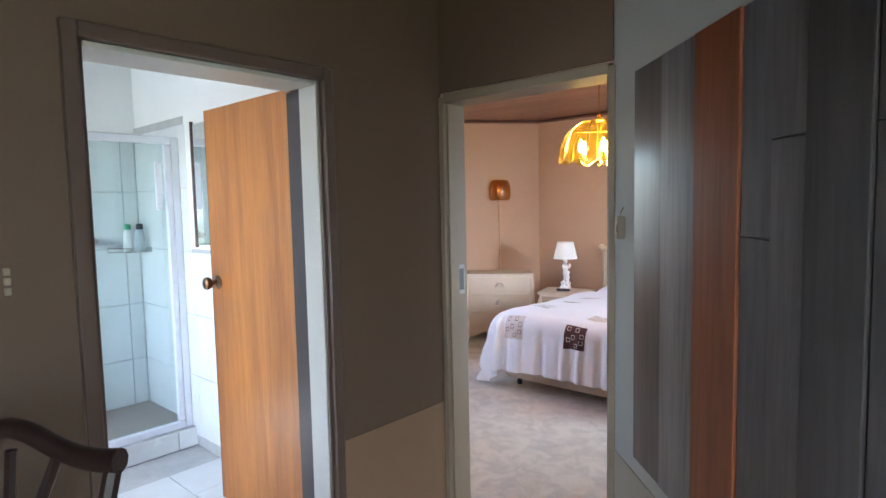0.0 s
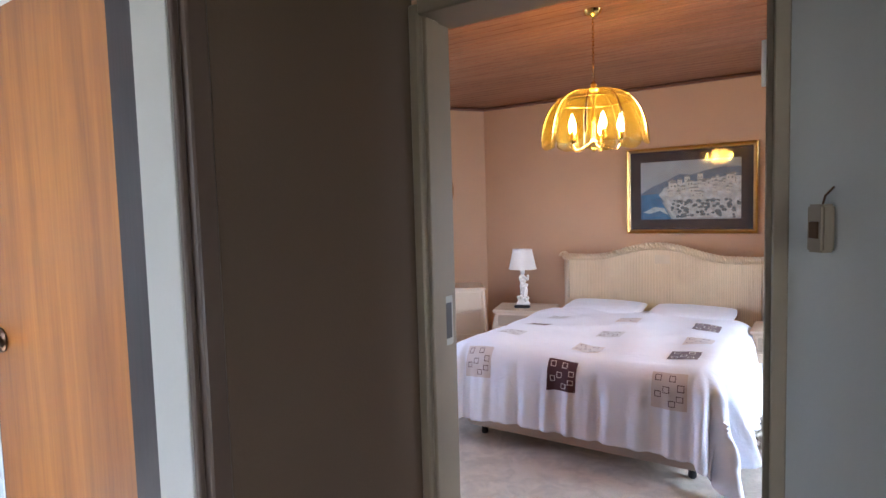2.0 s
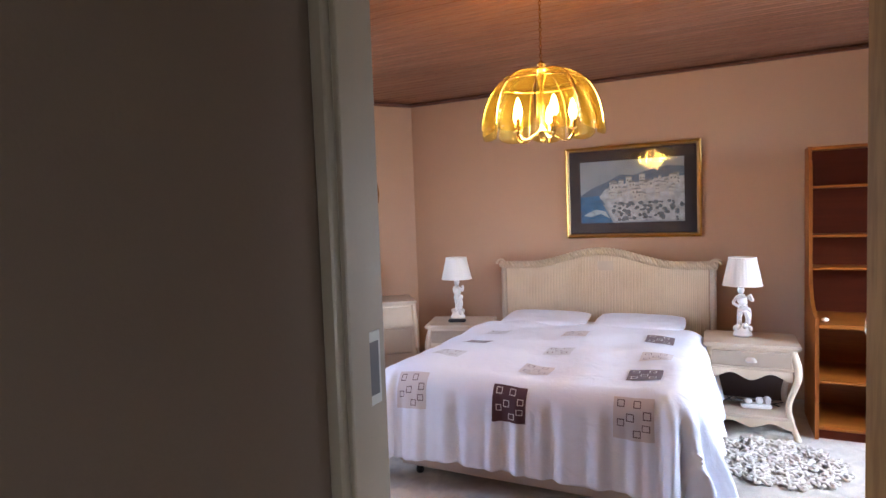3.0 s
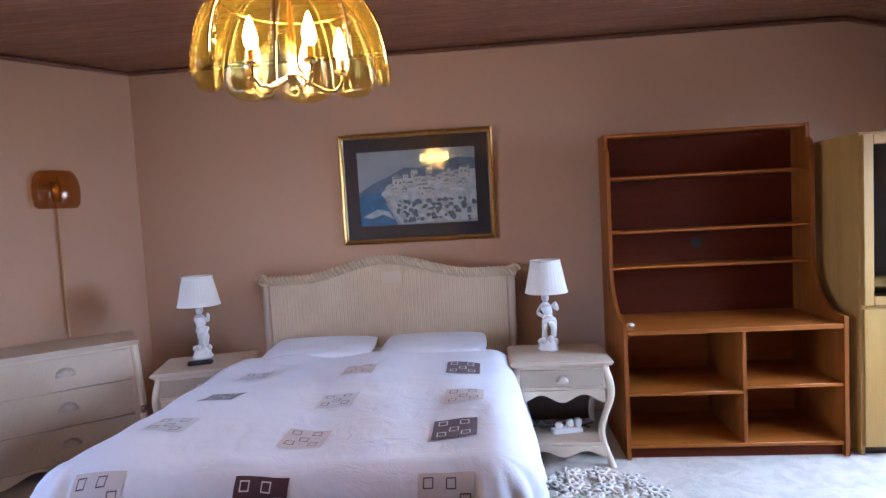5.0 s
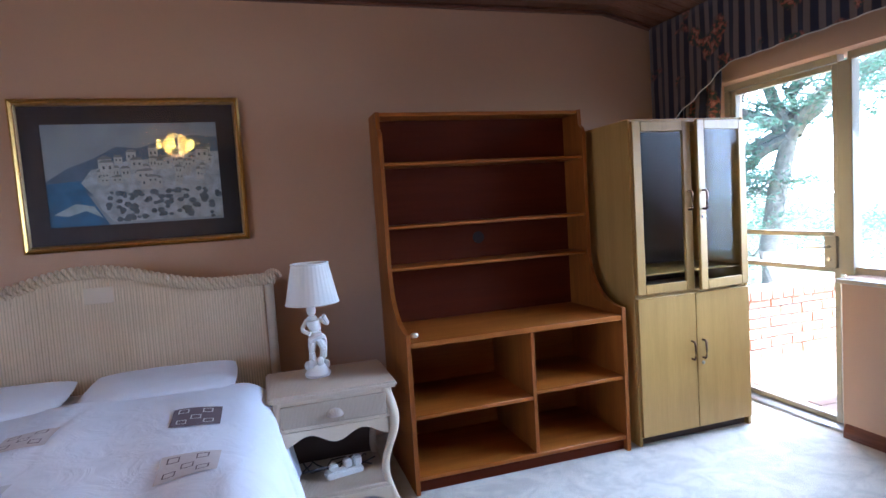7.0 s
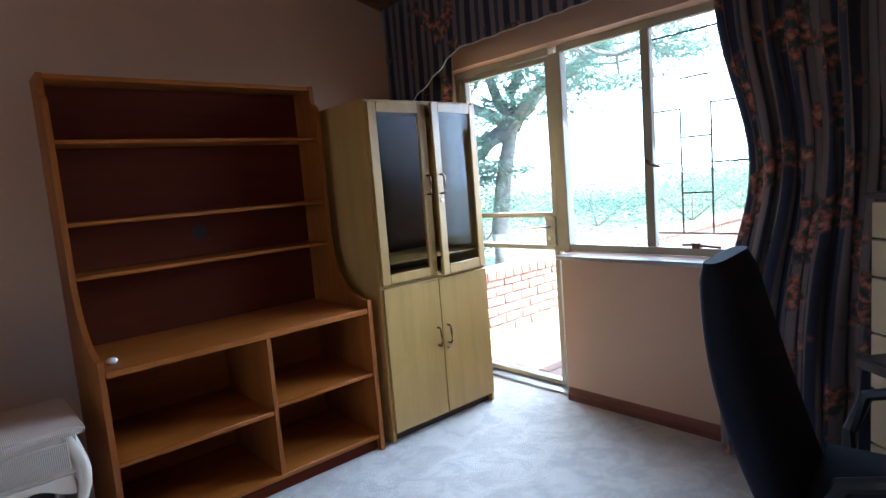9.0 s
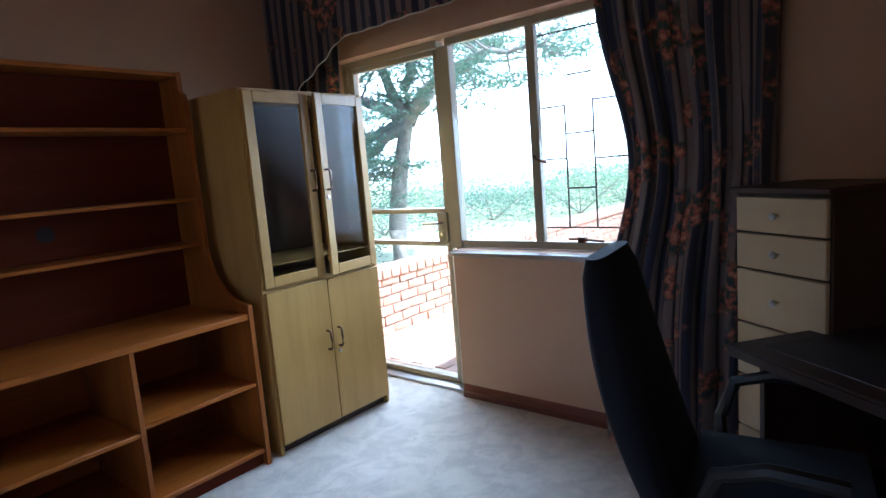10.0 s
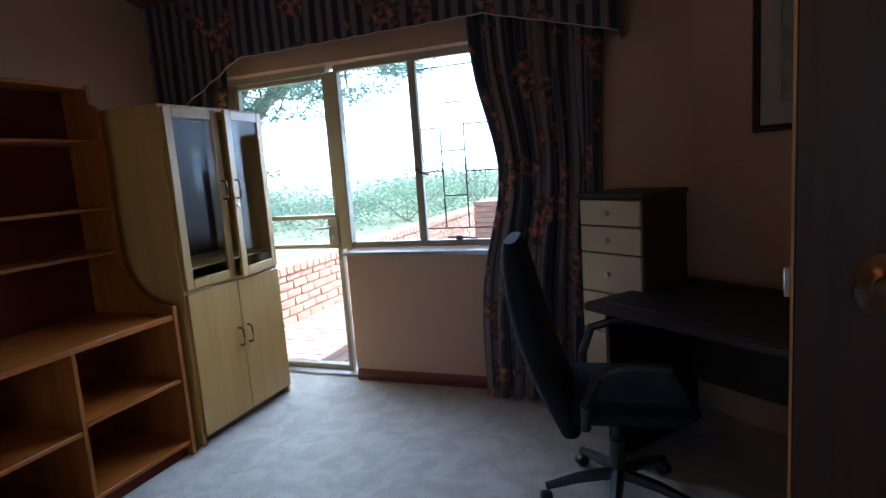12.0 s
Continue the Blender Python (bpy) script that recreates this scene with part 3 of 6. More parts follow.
for zz in (0.2, 1.75):
    bm = bmesh.new()
    capped_lathe(bm, [(0.008, zz), (0.008, zz + 0.1)], 10, -0.006, 0.024)
    part("hinge", bm, M_WHITE, bed_door)


# ---- plank panel on the slanted hall wall ----
def plank_panel():
    nrm = Vector((D.y, -D.x, 0))
    if nrm.dot(Vector((-1, -1, 0))) < 0:
        nrm = -nrm
    m = Matrix.Translation(P + D * 0.242) @ Euler((0, 0, math.atan2(D.y, D.x))).to_matrix().to_4x4()
    t = thing("plank_panel", m, "decorative panel of weathered vertical planks on the wall", "wall panel")
    inv = m.inverted().to_3x3()
    sgn = -1 if (inv @ nrm).y < 0 else 1
    cols = [(0.215, (0.095, 0.078, 0.066)), (0.21, (0.21, 0.195, 0.195)), (0.21, (0.235, 0.070, 0.024)), (0.115, (0.11, 0.108, 0.112)), (0.11, (0.125, 0.115, 0.112)), (0.16, (0.055, 0.048, 0.045)), (0.12, (0.07, 0.055, 0.05)), (0.15, (0.05, 0.045, 0.042))]
    x = 0.0
    y0, y1 = sorted((sgn * 0.001, sgn * 0.006))
    part("backing", boxed(0.02, 1.40, y0, y1, 0.72, 2.02, 0.001), M_DARKWOOD, t)
    for i, (w, c) in enumerate(cols):
        mat = wood("weathered_plank", tuple(v * 0.6 for v in c), c, tuple(min(1, v * 1.55) for v in c), "z", 0.36, 6.0, 0.25, fine=0.25)
        cuts = [0.70, 2.03] if i not in (3, 4, 6) else ([0.70, 1.51, 2.03] if i == 3 else [0.70, 1.72, 2.03])
        for a, b in zip(cuts, cuts[1:]):
            off = 0.016 + 0.004 * ((i * 7) % 3)
            q0, q1 = sorted((sgn * 0.006, sgn * off))
            part("plank", boxed(x + 0.008, x + w + 0.006, q0, q1, a + 0.001, b - 0.001, 0.002), mat, t)
        x += w
    return t


plank_panel()
# door contact on the slanted wall beside the frame
t = thing("door_contact", pose(*(P + D * 0.112), 0) @ Euler((0, 0, math.atan2(D.y, D.x))).to_matrix().to_4x4(), "small cream alarm contact box with a rusty bracket", "alarm contact")
part("case", boxed(-0.018, 0.018, -0.028, 0.0, 1.46, 1.545, 0.004, 2), M_FRAME, t)
part("window", boxed(-0.010, 0.010, -0.031, -0.0275, 1.485, 1.515, 0.001), M_BRONZE, t)
bm = tube(bmesh.new(), [(0.0, -0.012, 1.54), (0.006, -0.012, 1.56), (0.02, -0.008, 1.575)], 0.002, 6)
part("wire", bm, M_BRONZE, t)
# light switch beside the bathroom door
t = thing("light_switch", pose(-0.9465, 0.717, 1.42, 0, 0, 90), "grey multi-rocker light switch plate on the hall wall", "light switch")
part("plate", boxed(-0.06, 0.06, -0.012, 0.0, -0.055, 0.055, 0.004, 2), M_HALL, t)
for i in range(3):
    part("rocker", boxed(-0.008, 0.008, -0.018, -0.011, -0.035 + i * 0.026, -0.015 + i * 0.026, 0.002), M_FRAME, t)


# ---- steel window and garden door ----
def steel_window():
    x = XE + 0.125
    t = thing("window_1", pose(x, 0, 0), "cream steel casement window beside the garden door", "window")
    tagged(t, kind="structure")
    def bar(name, y0, y1, z0, z1, parent=t, d=0.02, material=M_WINFRAME):
        return part(name, boxed(-d, d, y0, y1, z0, z1, 0.003), material, parent)
    bar("head", 4.40, 5.575, 2.02, 2.06)
    bar("frame_post", 5.545, 5.625, 0.87, 2.019, d=0.03)
    bar("mullion", 5.005, 5.055, 0.915, 2.019)
    bar("bottom_rail", 4.40, 5.544, 0.875, 0.914)
    bar("frame_post", 4.40, 4.44, 0.915, 2.019)
    for y0, y1 in ((5.057, 5.543), (4.442, 5.003)):
        p = part("pane", boxed(-0.002, 0.002, y0, y1, 0.916, 2.018), M_PANE, t)
        p.visible_shadow = False
    s = bar("sill", 4.36, 5.54, 0.845, 0.869, d=0.075)
    s.location.x = -0.10
    s["label"] = "dark slate inner sill"
    s.data.materials[0] = M_STEEL
    # handle and stay
    bm = tube(bmesh.new(), [(-0.02, 5.03, 1.36), (-0.045, 5.03, 1.365), (-0.05, 5.01, 1.345), (-0.05, 4.95, 1.325)], 0.007, 8)
    part("handle", bm, M_BRONZE, t)
    bm = tube(bmesh.new(), [(-0.02, 4.86, 0.93), (-0.05, 4.80, 0.935), (-0.05, 4.66, 0.925)], 0.006, 8)
    box(bm, -0.055, -0.02, 4.76, 4.80, 0.915, 0.945, 0.003)
    part("stay", bm, M_BRONZE, t)
    return t


def garden_door():
    x = XE + 0.125
    t = thing("door_garden", pose(x, 0, 0), "closed cream steel glazed garden door with a mid rail", "door")
    tagged(t, kind="structure")
    def bar(name, y0, y1, z0, z1, d=0.02):
        return part(name, boxed(-d, d, y0, y1, z0, z1, 0.003), M_WINFRAME, t)
    bar("frame_head", 5.626, 6.42, 2.02, 2.06, 0.03)
    bar("frame_post", 6.375, 6.42, 0.0, 2.019, 0.03)
    bar("frame_post", 5.545, 5.59, 0.0, 0.869, 0.03)
    bar("stile", 5.63, 5.665, 0.02, 2.015)
    bar("stile", 6.335, 6.372, 0.02, 2.015)
    bar("rail", 5.666, 6.334, 1.985, 2.015)
    bar("rail", 5.666, 6.334, 1.075, 1.105)
    bar("rail", 5.666, 6.334, 0.875, 0.905)
    bar("rail", 5.666, 6.334, 0.02, 0.05)
    for z0, z1 in ((0.051, 0.874), (0.906, 1.074), (1.106, 1.984)):
        p = part("pane", boxed(-0.002, 0.002, 5.667, 6.333, z0, z1), M_PANE, t)
        p.visible_shadow = False
    part("lock_case", boxed(-0.035, 0.02, 5.64, 5.715, 0.90, 1.08, 0.004), M_WINFRAME, t)
    bm = tube(bmesh.new(), [(-0.035, 5.68, 1.02), (-0.07, 5.68, 1.02), (-0.075, 5.70, 1.02), (-0.075, 5.79, 1.015)], 0.008, 8)
    part("handle", bm, M_STEEL, t)
    bm = capped_lathe(bmesh.new(), [(0.012, 0), (0.012, 0.012)], 12)
    k = part("keyhole", bm, M_STEEL, t)
    k.matrix_local = pose(-0.034, 5.68, 0.95, 0, -90, 0)
    part("threshold", boxed(-0.10, 0.12, 5.55, 6.42, 0.001, 0.018, 0.003), M_STEEL, t, "worn metal threshold")
    return t


steel_window()
garden_door()


def burglar_bars():
    t = thing("burglar_bars", pose(XE + 0.22, 0, 0), "dark iron burglar bars in a stepped pattern outside the window", "burglar bars")
    r = 0.005
    def h(y0, y1, z):
        part("bar", tube(bmesh.new(), [(0, y0, z), (0, y1, z)], r, 6), M_IRON, t)
    def v(y, z0, z1):
        part("bar", tube(bmesh.new(), [(0, y, z0), (0, y, z1)], r, 6), M_IRON, t)
    for z, y0, y1 in ((1.98, 4.35, 5.06), (1.76, 4.755, 4.91), (1.61, 4.91, 5.05), (1.465, 4.755, 4.91), (1.34, 4.91, 5.05), (1.183, 4.755, 4.91), (1.62, 4.37, 4.755), (1.33, 4.37, 4.755), (0.975, 4.37, 5.06)):
        h(y0, y1, z)
    v(4.91, 0.975, 1.61)
    v(4.755, 0.975, 1.63)
    v(5.06, 0.975, 1.98)
    v(4.36, 0.975, 1.98)
    return t


burglar_bars()


# ---- curtain and pelmet ----
def cloth_sheet(name, pts, material, parent, label="", thick=0.0025):
    """Rows of points become a cloth of real thickness; uv runs in metres along the rows."""
    bm = bmesh.new()
    uv = bm.loops.layers.uv.new("uv")
    grid, uvs = [], {}
    for r, row in enumerate(pts):
        line, s = [], 0.0
        for k, (p, q) in enumerate(row):
            v = bm.verts.new(p)
            uvs[v] = q
            line.append(v)
        grid.append(line)
    for a, b in zip(grid, grid[1:]):
        for k in range(len(a) - 1):
            f = bm.faces.new((a[k], a[k + 1], b[k + 1], b[k]))
            f.smooth = True
            for lp in f.loops:
                lp[uv].uv = uvs[lp.vert]
    bmesh.ops.recalc_face_normals(bm, faces=bm.faces)
    me = bpy.data.meshes.new(name)
    for f in bm.faces:
        f.smooth = True
    bm.to_mesh(me)
    bm.free()
    ob = new(name, me)
    sol = ob.modifiers.new("thickness", "SOLIDIFY")
    sol.thickness = thick
    me.materials.append(material)
    if parent:
        ob.parent = parent
    if label:
        ob["label"] = label
    return ob


def curtain(name, y0, y1, ybot0, ybot1, z0, z1, x, folds, label, depth=0.05, tie=None):
    t = thing(name, pose(0, 0, 0), label, "curtain")
    rows = []
    nz, ny = 30, folds * 10
    for i in range(nz + 1):
        f = i / nz
        z = z1 + (z0 - z1) * f
        a, b = y0 + (ybot0 - y0) * f, y1 + (ybot1 - y1) * f
        if tie:
            k = math.exp(-((z - tie) / 0.45) ** 2) * 0.2
            a, b = a + (b - a) * k * 0.1, b - (b - a) * k
        row = []
        for k in range(ny + 1):
            u = k / ny
            ph = u * folds * 2 * math.pi
            amp = depth * (0.55 + 0.45 * f) * (0.7 + 0.5 * math.sin(u * 17 + 1.3))
            xx = x + amp * math.sin(ph + 0.7 * math.sin(3 * f + u * 5)) + 0.012 * math.sin(9 * f + u * 23)
            yy = a + (b - a) * u + 0.01 * math.sin(2 * ph + 4 * f)
            row.append(((xx, yy, z), (u * (y1 - y0) * 2.0, z)))
        rows.append(row)
    cloth_sheet("drape", rows, M_CURTAIN, t)
    return t


curtain("curtain", 3.86, 4.58, 3.92, 4.60, 0.012, 2.30, XE - 0.12, 8, "floor-length floral striped curtain drawn to the side", 0.055, 1.3)
curtain("curtain", 6.24, 6.66, 6.44, 6.68, 0.012, 2.20, XE - 0.09, 4, "narrow floral striped curtain behind the cabinet", 0.035)


def pelmet():
    t = thing("pelmet", pose(0, 0, 0), "floral striped fabric pelmet with a corded lower edge", "pelmet")
    xf = XE - 0.25
    def low(y):
        if y > 6.01:
            return 2.11 - (y - 6.01) * 0.52
        if y < 4.45:
            return 2.13 - (4.45 - y) * 0.27
        return 2.11 + (6.01 - y) * 0.014
    rows, cord = [], []
    n = 150
    for i in range(9):
        f = i / 8
        row = []
        for k in range(n + 1):
            y = 3.79 + (YN - 0.012 - 3.79) * k / n
            top = CEIL - 0.115
            z = top + (low(y) - top) * f
            x = xf + (0.005 * f + 0.003) * math.sin(y * 42) + 0.004 * math.sin(y * 13 + 2 * f)
            row.append(((x, y, z), (y, z)))
            if i == 8:
                cord.append((x - 0.004, y, z))
        rows.append(row)
    cloth_sheet("valance", rows, M_CURTAIN, t)
    end = [[((xf + (XE - 0.01 - xf) * k / 4, 3.79, CEIL - 0.13 + (1.95 - CEIL + 0.13) * i / 8), (k * 0.06, i * 0.08)) for k in range(5)] for i in range(9)]
    cloth_sheet("return", end, M_CURTAIN, t)
    part("cord", tube(bmesh.new(), cord, 0.0032, 6), M_RUG, t, "cream corded piping")
    part("top_board", boxed(xf + 0.012, XE - 0.002, 3.80, YN - 0.02, CEIL - 0.19, CEIL - 0.175), M_CORNICE, t)
    return t


pelmet()


# ---- the garden side ----
structure("ground", boxed(XE + 0.27, 400, -300, 300, -0.9, -0.6), M_SOIL, "dry lawn falling away behind the patio", "ground")


def backdrop():
    """A plain curved sheet of bright hazy sky, far beyond the garden."""
    bm = bmesh.new()
    n = 24
    rows = []
    for z in (-1.0, 30.0, 70.0):
        rows.append([bm.verts.new((130 * math.cos(a), 130 * math.sin(a), z)) for a in [math.radians(-65 + 130 * k / n) for k in range(n + 1)]])
    for a, b in zip(rows, rows[1:]):
        for k in range(n):
            bm.faces.new((a[k], a[k + 1], b[k + 1], b[k]))
    structure("backdrop", bm, M_SKYGLOW, "plain bright hazy sky beyond the garden", "sky", True)


backdrop()


def pavers():
    t = structure("patio", boxed(XE + 0.265, 12.0, 1.0, 7.9, -0.59, -0.045), M_MORTAR, "sunlit patio of worn paving bricks", "patio")
    me = None
    w, h = 0.22, 0.11
    count = 0
    j = 0
    y = 5.0
    while y < 6.93:
        x = XE + 0.28 + (0.11 if j % 2 else 0.0)
        while x < 4.6:
            if me is None:
                me = finish(boxed(0, w - 0.008, 0, h - 0.008, -0.03, 0.006, 0.003), "paver")
                me.materials.append(M_PAVER)
            ob = new("paver", me)
            ob.parent = t
            ob.location = (x, y, -0.04 + random.uniform(-0.002, 0.002))
            count += 1
            x += w
        y += h
        j += 1
    return t


def brick_wall():
    """A low patio wall of rough face bricks; every brick stands proud of the mortar."""
    y0, z0, zt = 6.98, -0.044, 0.50
    t = structure("patio_wall", boxed(3.0, 11.0, y0 + 0.02, y0 + 0.22, z0, zt - 0.05), M_MORTAR, "low patio wall of rough terracotta bricks", "wall")
    w, h = 0.225, 0.085
    meshes = []
    for s in range(5):
        bm = boxed(0, w - 0.014, 0, 0.10, 0, h - 0.013, 0.006)
        for v in bm.verts:
            v.co += Vector((random.uniform(-0.004, 0.004), random.uniform(-0.006, 0.004), random.uniform(-0.004, 0.004)))
        me = finish(bm, "brick")
        me.materials.append(M_BRICK)
        meshes.append(me)
    rest = bmesh.new()
    k = 0
    for j in range(6):
        x = 3.0 - (w / 2 if j % 2 else 0)
        while x < 10.9:
            if x < 6.6:
                ob = new("brick", meshes[k % 5])
                ob.parent = t
                ob.location = (x, y0 - 0.004 + random.uniform(-0.006, 0.006), z0 + 0.006 + j * h)
            else:
                yy = y0 + random.uniform(-0.006, 0.006)
                box(rest, x, x + w - 0.014, yy, yy + 0.05, z0 + 0.006 + j * h, z0 + 0.006 + j * h + h - 0.013)
            k += 1
            x += w
    r = part("far_bricks", rest, M_BRICK, t)
    tagged(r, kind="stuff")
    cop = bmesh.new()
    x = 3.0
    while x < 11:
        box(cop, x, x + 0.10, y0 - 0.03, y0 + 0.25, zt - 0.046, zt + 0.03, 0.005)
        x += 0.112
    c = part("coping", cop, M_BRICK, t)
    tagged(c, kind="stuff")
    return t


def pier():
    t = thing("brick_pier", pose(8.6, 6.05, -0.59), "square brick pier at the end of the patio wall", "pier")
    bm = bmesh.new()
    for j in range(16):
        box(bm, -0.5, 0.5, -0.4, 0.4, j * 0.085, j * 0.085 + 0.072, 0.004)
    part("courses", bm, M_BRICK, t)
    part("core", boxed(-0.485, 0.485, -0.385, 0.385, 0, 1.33), M_MORTAR, t)
    return t


def leaves(bm, rng, c, r, n, size):
    for _ in range(n):
        p = Vector((rng.gauss(0, 0.5), rng.gauss(0, 0.5), rng.gauss(0, 0.38)))
        if p.length > 1.25:
            p *= 1.25 / p.length
        q = Vector(c) + Vector((p.x * r[0], p.y * r[1], p.z * r[2]))
        u = Vector((rng.uniform(-1, 1), rng.uniform(-1, 1), rng.uniform(-0.5, 0.5))).normalized() * size * rng.uniform(0.6, 1.4)
        v = Vector((rng.uniform(-1, 1), rng.uniform(-1, 1), rng.uniform(-0.3, 1))).normalized() * size * 0.35
        a, b, d, e = bm.verts.new(q - u), bm.verts.new(q + v), bm.verts.new(q + u), bm.verts.new(q - v)
        bm.faces.new((a, b, d, e))


def branch(bm, rng, p, d, length, r, depth, tips):
    pts, taper = [p], [1.0]
    q = p.copy()
    for i in range(5):
        d = (d + Vector((rng.uniform(-0.25, 0.25), rng.uniform(-0.25, 0.25), rng.uniform(-0.12, 0.2)))).normalized()
        q = q + d * length / 5
        pts.append(q.copy())
        taper.append(1 - 0.11 * (i + 1))
    tube(bm, pts, r, 8, taper)
    if depth == 0:
        tips.append(q)
        return
    for k in range(3):
        nd = (d + Vector((rng.uniform(-1, 1), rng.uniform(-1, 1), rng.uniform(-0.35, 0.55)))).normalized()
        branch(bm, rng, pts[-1 - (k % 2)], nd, length * rng.uniform(0.6, 0.8), r * 0.5, depth - 1, tips)
    tips.append(q)


def tree():
    """An old spreading tree: a leaning trunk, five long limbs, each with twigs under flat sprays of fine leaves."""
    rng = random.Random(3)
    t = thing("tree", pose(7.8, 10.95, -0.62), "spreading old tree with grey limbs and feathery leaves", "tree")
    bm, tips = bmesh.new(), []
    fork = Vector((0.2, -0.25, 2.85))
    tube(bm, [(0, 0, 0), (0.02, 0.04, 0.9), (0.10, -0.06, 1.9), fork], 0.18, 12, [1.25, 1.0, 0.85, 0.7])
    limbs = (((0.35, -0.75, 3.45), (0.5, -1.7, 3.8), (0.6, -2.9, 3.75)),
             ((0.3, -0.35, 4.0), (0.45, -0.7, 5.1), (0.4, -1.2, 6.0)),
             ((-0.2, 0.5, 3.4), (-0.5, 1.3, 3.75), (-0.9, 2.3, 3.8)),
             ((-0.1, 0.5, 2.6), (-0.4, 1.0, 2.2), (-0.5, 1.5, 1.7)),
             ((0.1, 0.2, 3.8), (0.0, 0.8, 4.6), (-0.2, 1.4, 5.2)),
             ((0.7, -0.4, 3.3), (1.6, -0.6, 3.9), (2.6, -0.9, 4.4)),
             ((-0.2, 0.4, 2.3), (-0.5, 0.7, 1.8), (-0.6, 0.9, 1.2)))
    for limb in limbs:
        pts = [fork] + [Vector(p) for p in limb]
        fine = []
        for a, b in zip(pts, pts[1:]):
            for k in range(4):
                fine.append(a.lerp(b, k / 4) + Vector((rng.uniform(-0.06, 0.06), rng.uniform(-0.06, 0.06), rng.uniform(-0.06, 0.06))))
        fine.append(pts[-1])
        tube(bm, fine, 0.12, 8, [1 - 0.85 * k / len(fine) for k in range(len(fine))])
        for k in range(4, len(fine)):
            for _ in range(2):
                d = Vector((rng.uniform(-1, 1), rng.uniform(-1, 1), rng.uniform(-0.5, 0.6))).normalized()
                branch(bm, rng, fine[k], d, rng.uniform(0.5, 0.95), 0.028, 1, tips)
    part("trunk", bm, M_BARK, t)
    bm = bmesh.new()
    for q in tips:
        if rng.random() < 0.8:
            leaves(bm, rng, q, (0.46, 0.46, 0.17), 150, 0.045)
    c = part("crown", bm, M_LEAF, t, "feathery layered foliage", smooth=False)
    tagged(c, kind="stuff")
    return t


def shrub(x, y, r, h, seed, mat, label, z=-0.62):
    rng = random.Random(seed)
    t = thing("shrub", pose(x, y, z), label, "shrub", "shrubs behind the patio")
    bm = bmesh.new()
    for k in range(7):
        a = k * 0.9
        tube(bm, [(0, 0, 0), (0.3 * r * math.cos(a), 0.3 * r * math.sin(a), h * 0.4), (0.6 * r * math.cos(a), 0.6 * r * math.sin(a), h * 0.75)], 0.03, 5, [1, 0.7, 0.3])
    part("stems", bm, M_BARK, t)
    bm = bmesh.new()
    for k in range(16):
        c = (rng.uniform(-r, r) * 0.8, rng.uniform(-r, r) * 0.8, h * rng.uniform(0.2, 0.95) * rng.uniform(0.6, 1.0))
        leaves(bm, rng, c, (r * 0.55, r * 0.55, h * 0.28), 150, 0.05 * max(1, r / 2))
    o = part("foliage", bm, mat, t, smooth=False)
    tagged(o, kind="stuff")
    return t


pavers()
brick_wall()
pier()
tree()
for i, (x, y, r, h) in enumerate(((17, 15, 3.2, 1.5), (19, 12.6, 3.0, 1.7), (21, 10.2, 2.6, 3.3), (24, 8.6, 3.2, 2.9), (19, 18, 3.2, 1.6), (15, 20, 3.2, 1.5), (26, 6.5, 3.4, 3.2), (24, 13, 3.6, 2.1), (13, 16.5, 2.2, 1.3), (29, 12, 4.0, 2.6), (28, 16, 4.2, 2.2), (22, 22, 4.0, 2.0))):
    shrub(x, y, r, h, 40 + i, M_LEAFB if i % 2 else M_LEAF, "loose green garden shrub beyond the patio wall")


def house_wing():
    """The brick wing of the house beside the patio, with one window; it shows in the cabinet's glass doors."""
    y1, x0, x1, z0, z1 = 3.86, 2.775, 4.95, -0.044, 2.35
    wx0, wx1, wz0, wz1 = 3.75, 4.45, 1.15, 1.75
    t = thing("house_wing", pose(0, 0, 0), "brick wing of the house beside the patio, with a window", "house")
    bm = bmesh.new()
    for a, b, c, d in ((x0, wx0, z0, z1), (wx1, x1, z0, z1), (wx0, wx1, z0, wz0), (wx0, wx1, wz1, z1)):
        box(bm, a, b, y1 - 0.22, y1 - 0.012, c, d)
    part("wall", bm, M_MORTAR, t)
    bm = bmesh.new()
    w, h = 0.225, 0.085
    for j in range(int((z1 - z0) / h)):
        x = x0 - (w / 2 if j % 2 else 0)
        z = z0 + j * h + 0.006
        while x < x1:
            a, b = max(x, x0), min(x + w - 0.012, x1)
            if b - a > 0.03 and not (b > wx0 and a < wx1 and z + h > wz0 and z < wz1):
                box(bm, a, b, y1 - 0.03, y1 + random.uniform(-0.004, 0.004), z, z + h - 0.012)
            x += w
    o = part("bricks", bm, M_BRICK, t, "rough terracotta face bricks", smooth=False)
    tagged(o, kind="stuff")
    win = part("window", boxed(wx0 + 0.04, wx1 - 0.04, y1 - 0.07, y1 - 0.06, wz0 + 0.04, wz1 - 0.04), M_PANE, t, "small steel window")
    for a, b, c, d in ((wx0, wx0 + 0.04, wz0, wz1), (wx1 - 0.04, wx1, wz0, wz1), (wx0 + 0.04, wx1 - 0.04, wz0, wz0 + 0.04), (wx0 + 0.04, wx1 - 0.04, wz1 - 0.04, wz1)):
        part("frame", boxed(a, b, y1 - 0.09, y1 - 0.04, c, d, 0.003), M_WINFRAME, win)
    part("eave", boxed(x0, x1 + 0.3, y1 - 0.25, y1 + 0.25, z1 + 0.001, z1 + 0.14, 0.01), M_CREAM, t, "cream painted eave board")


house_wing()


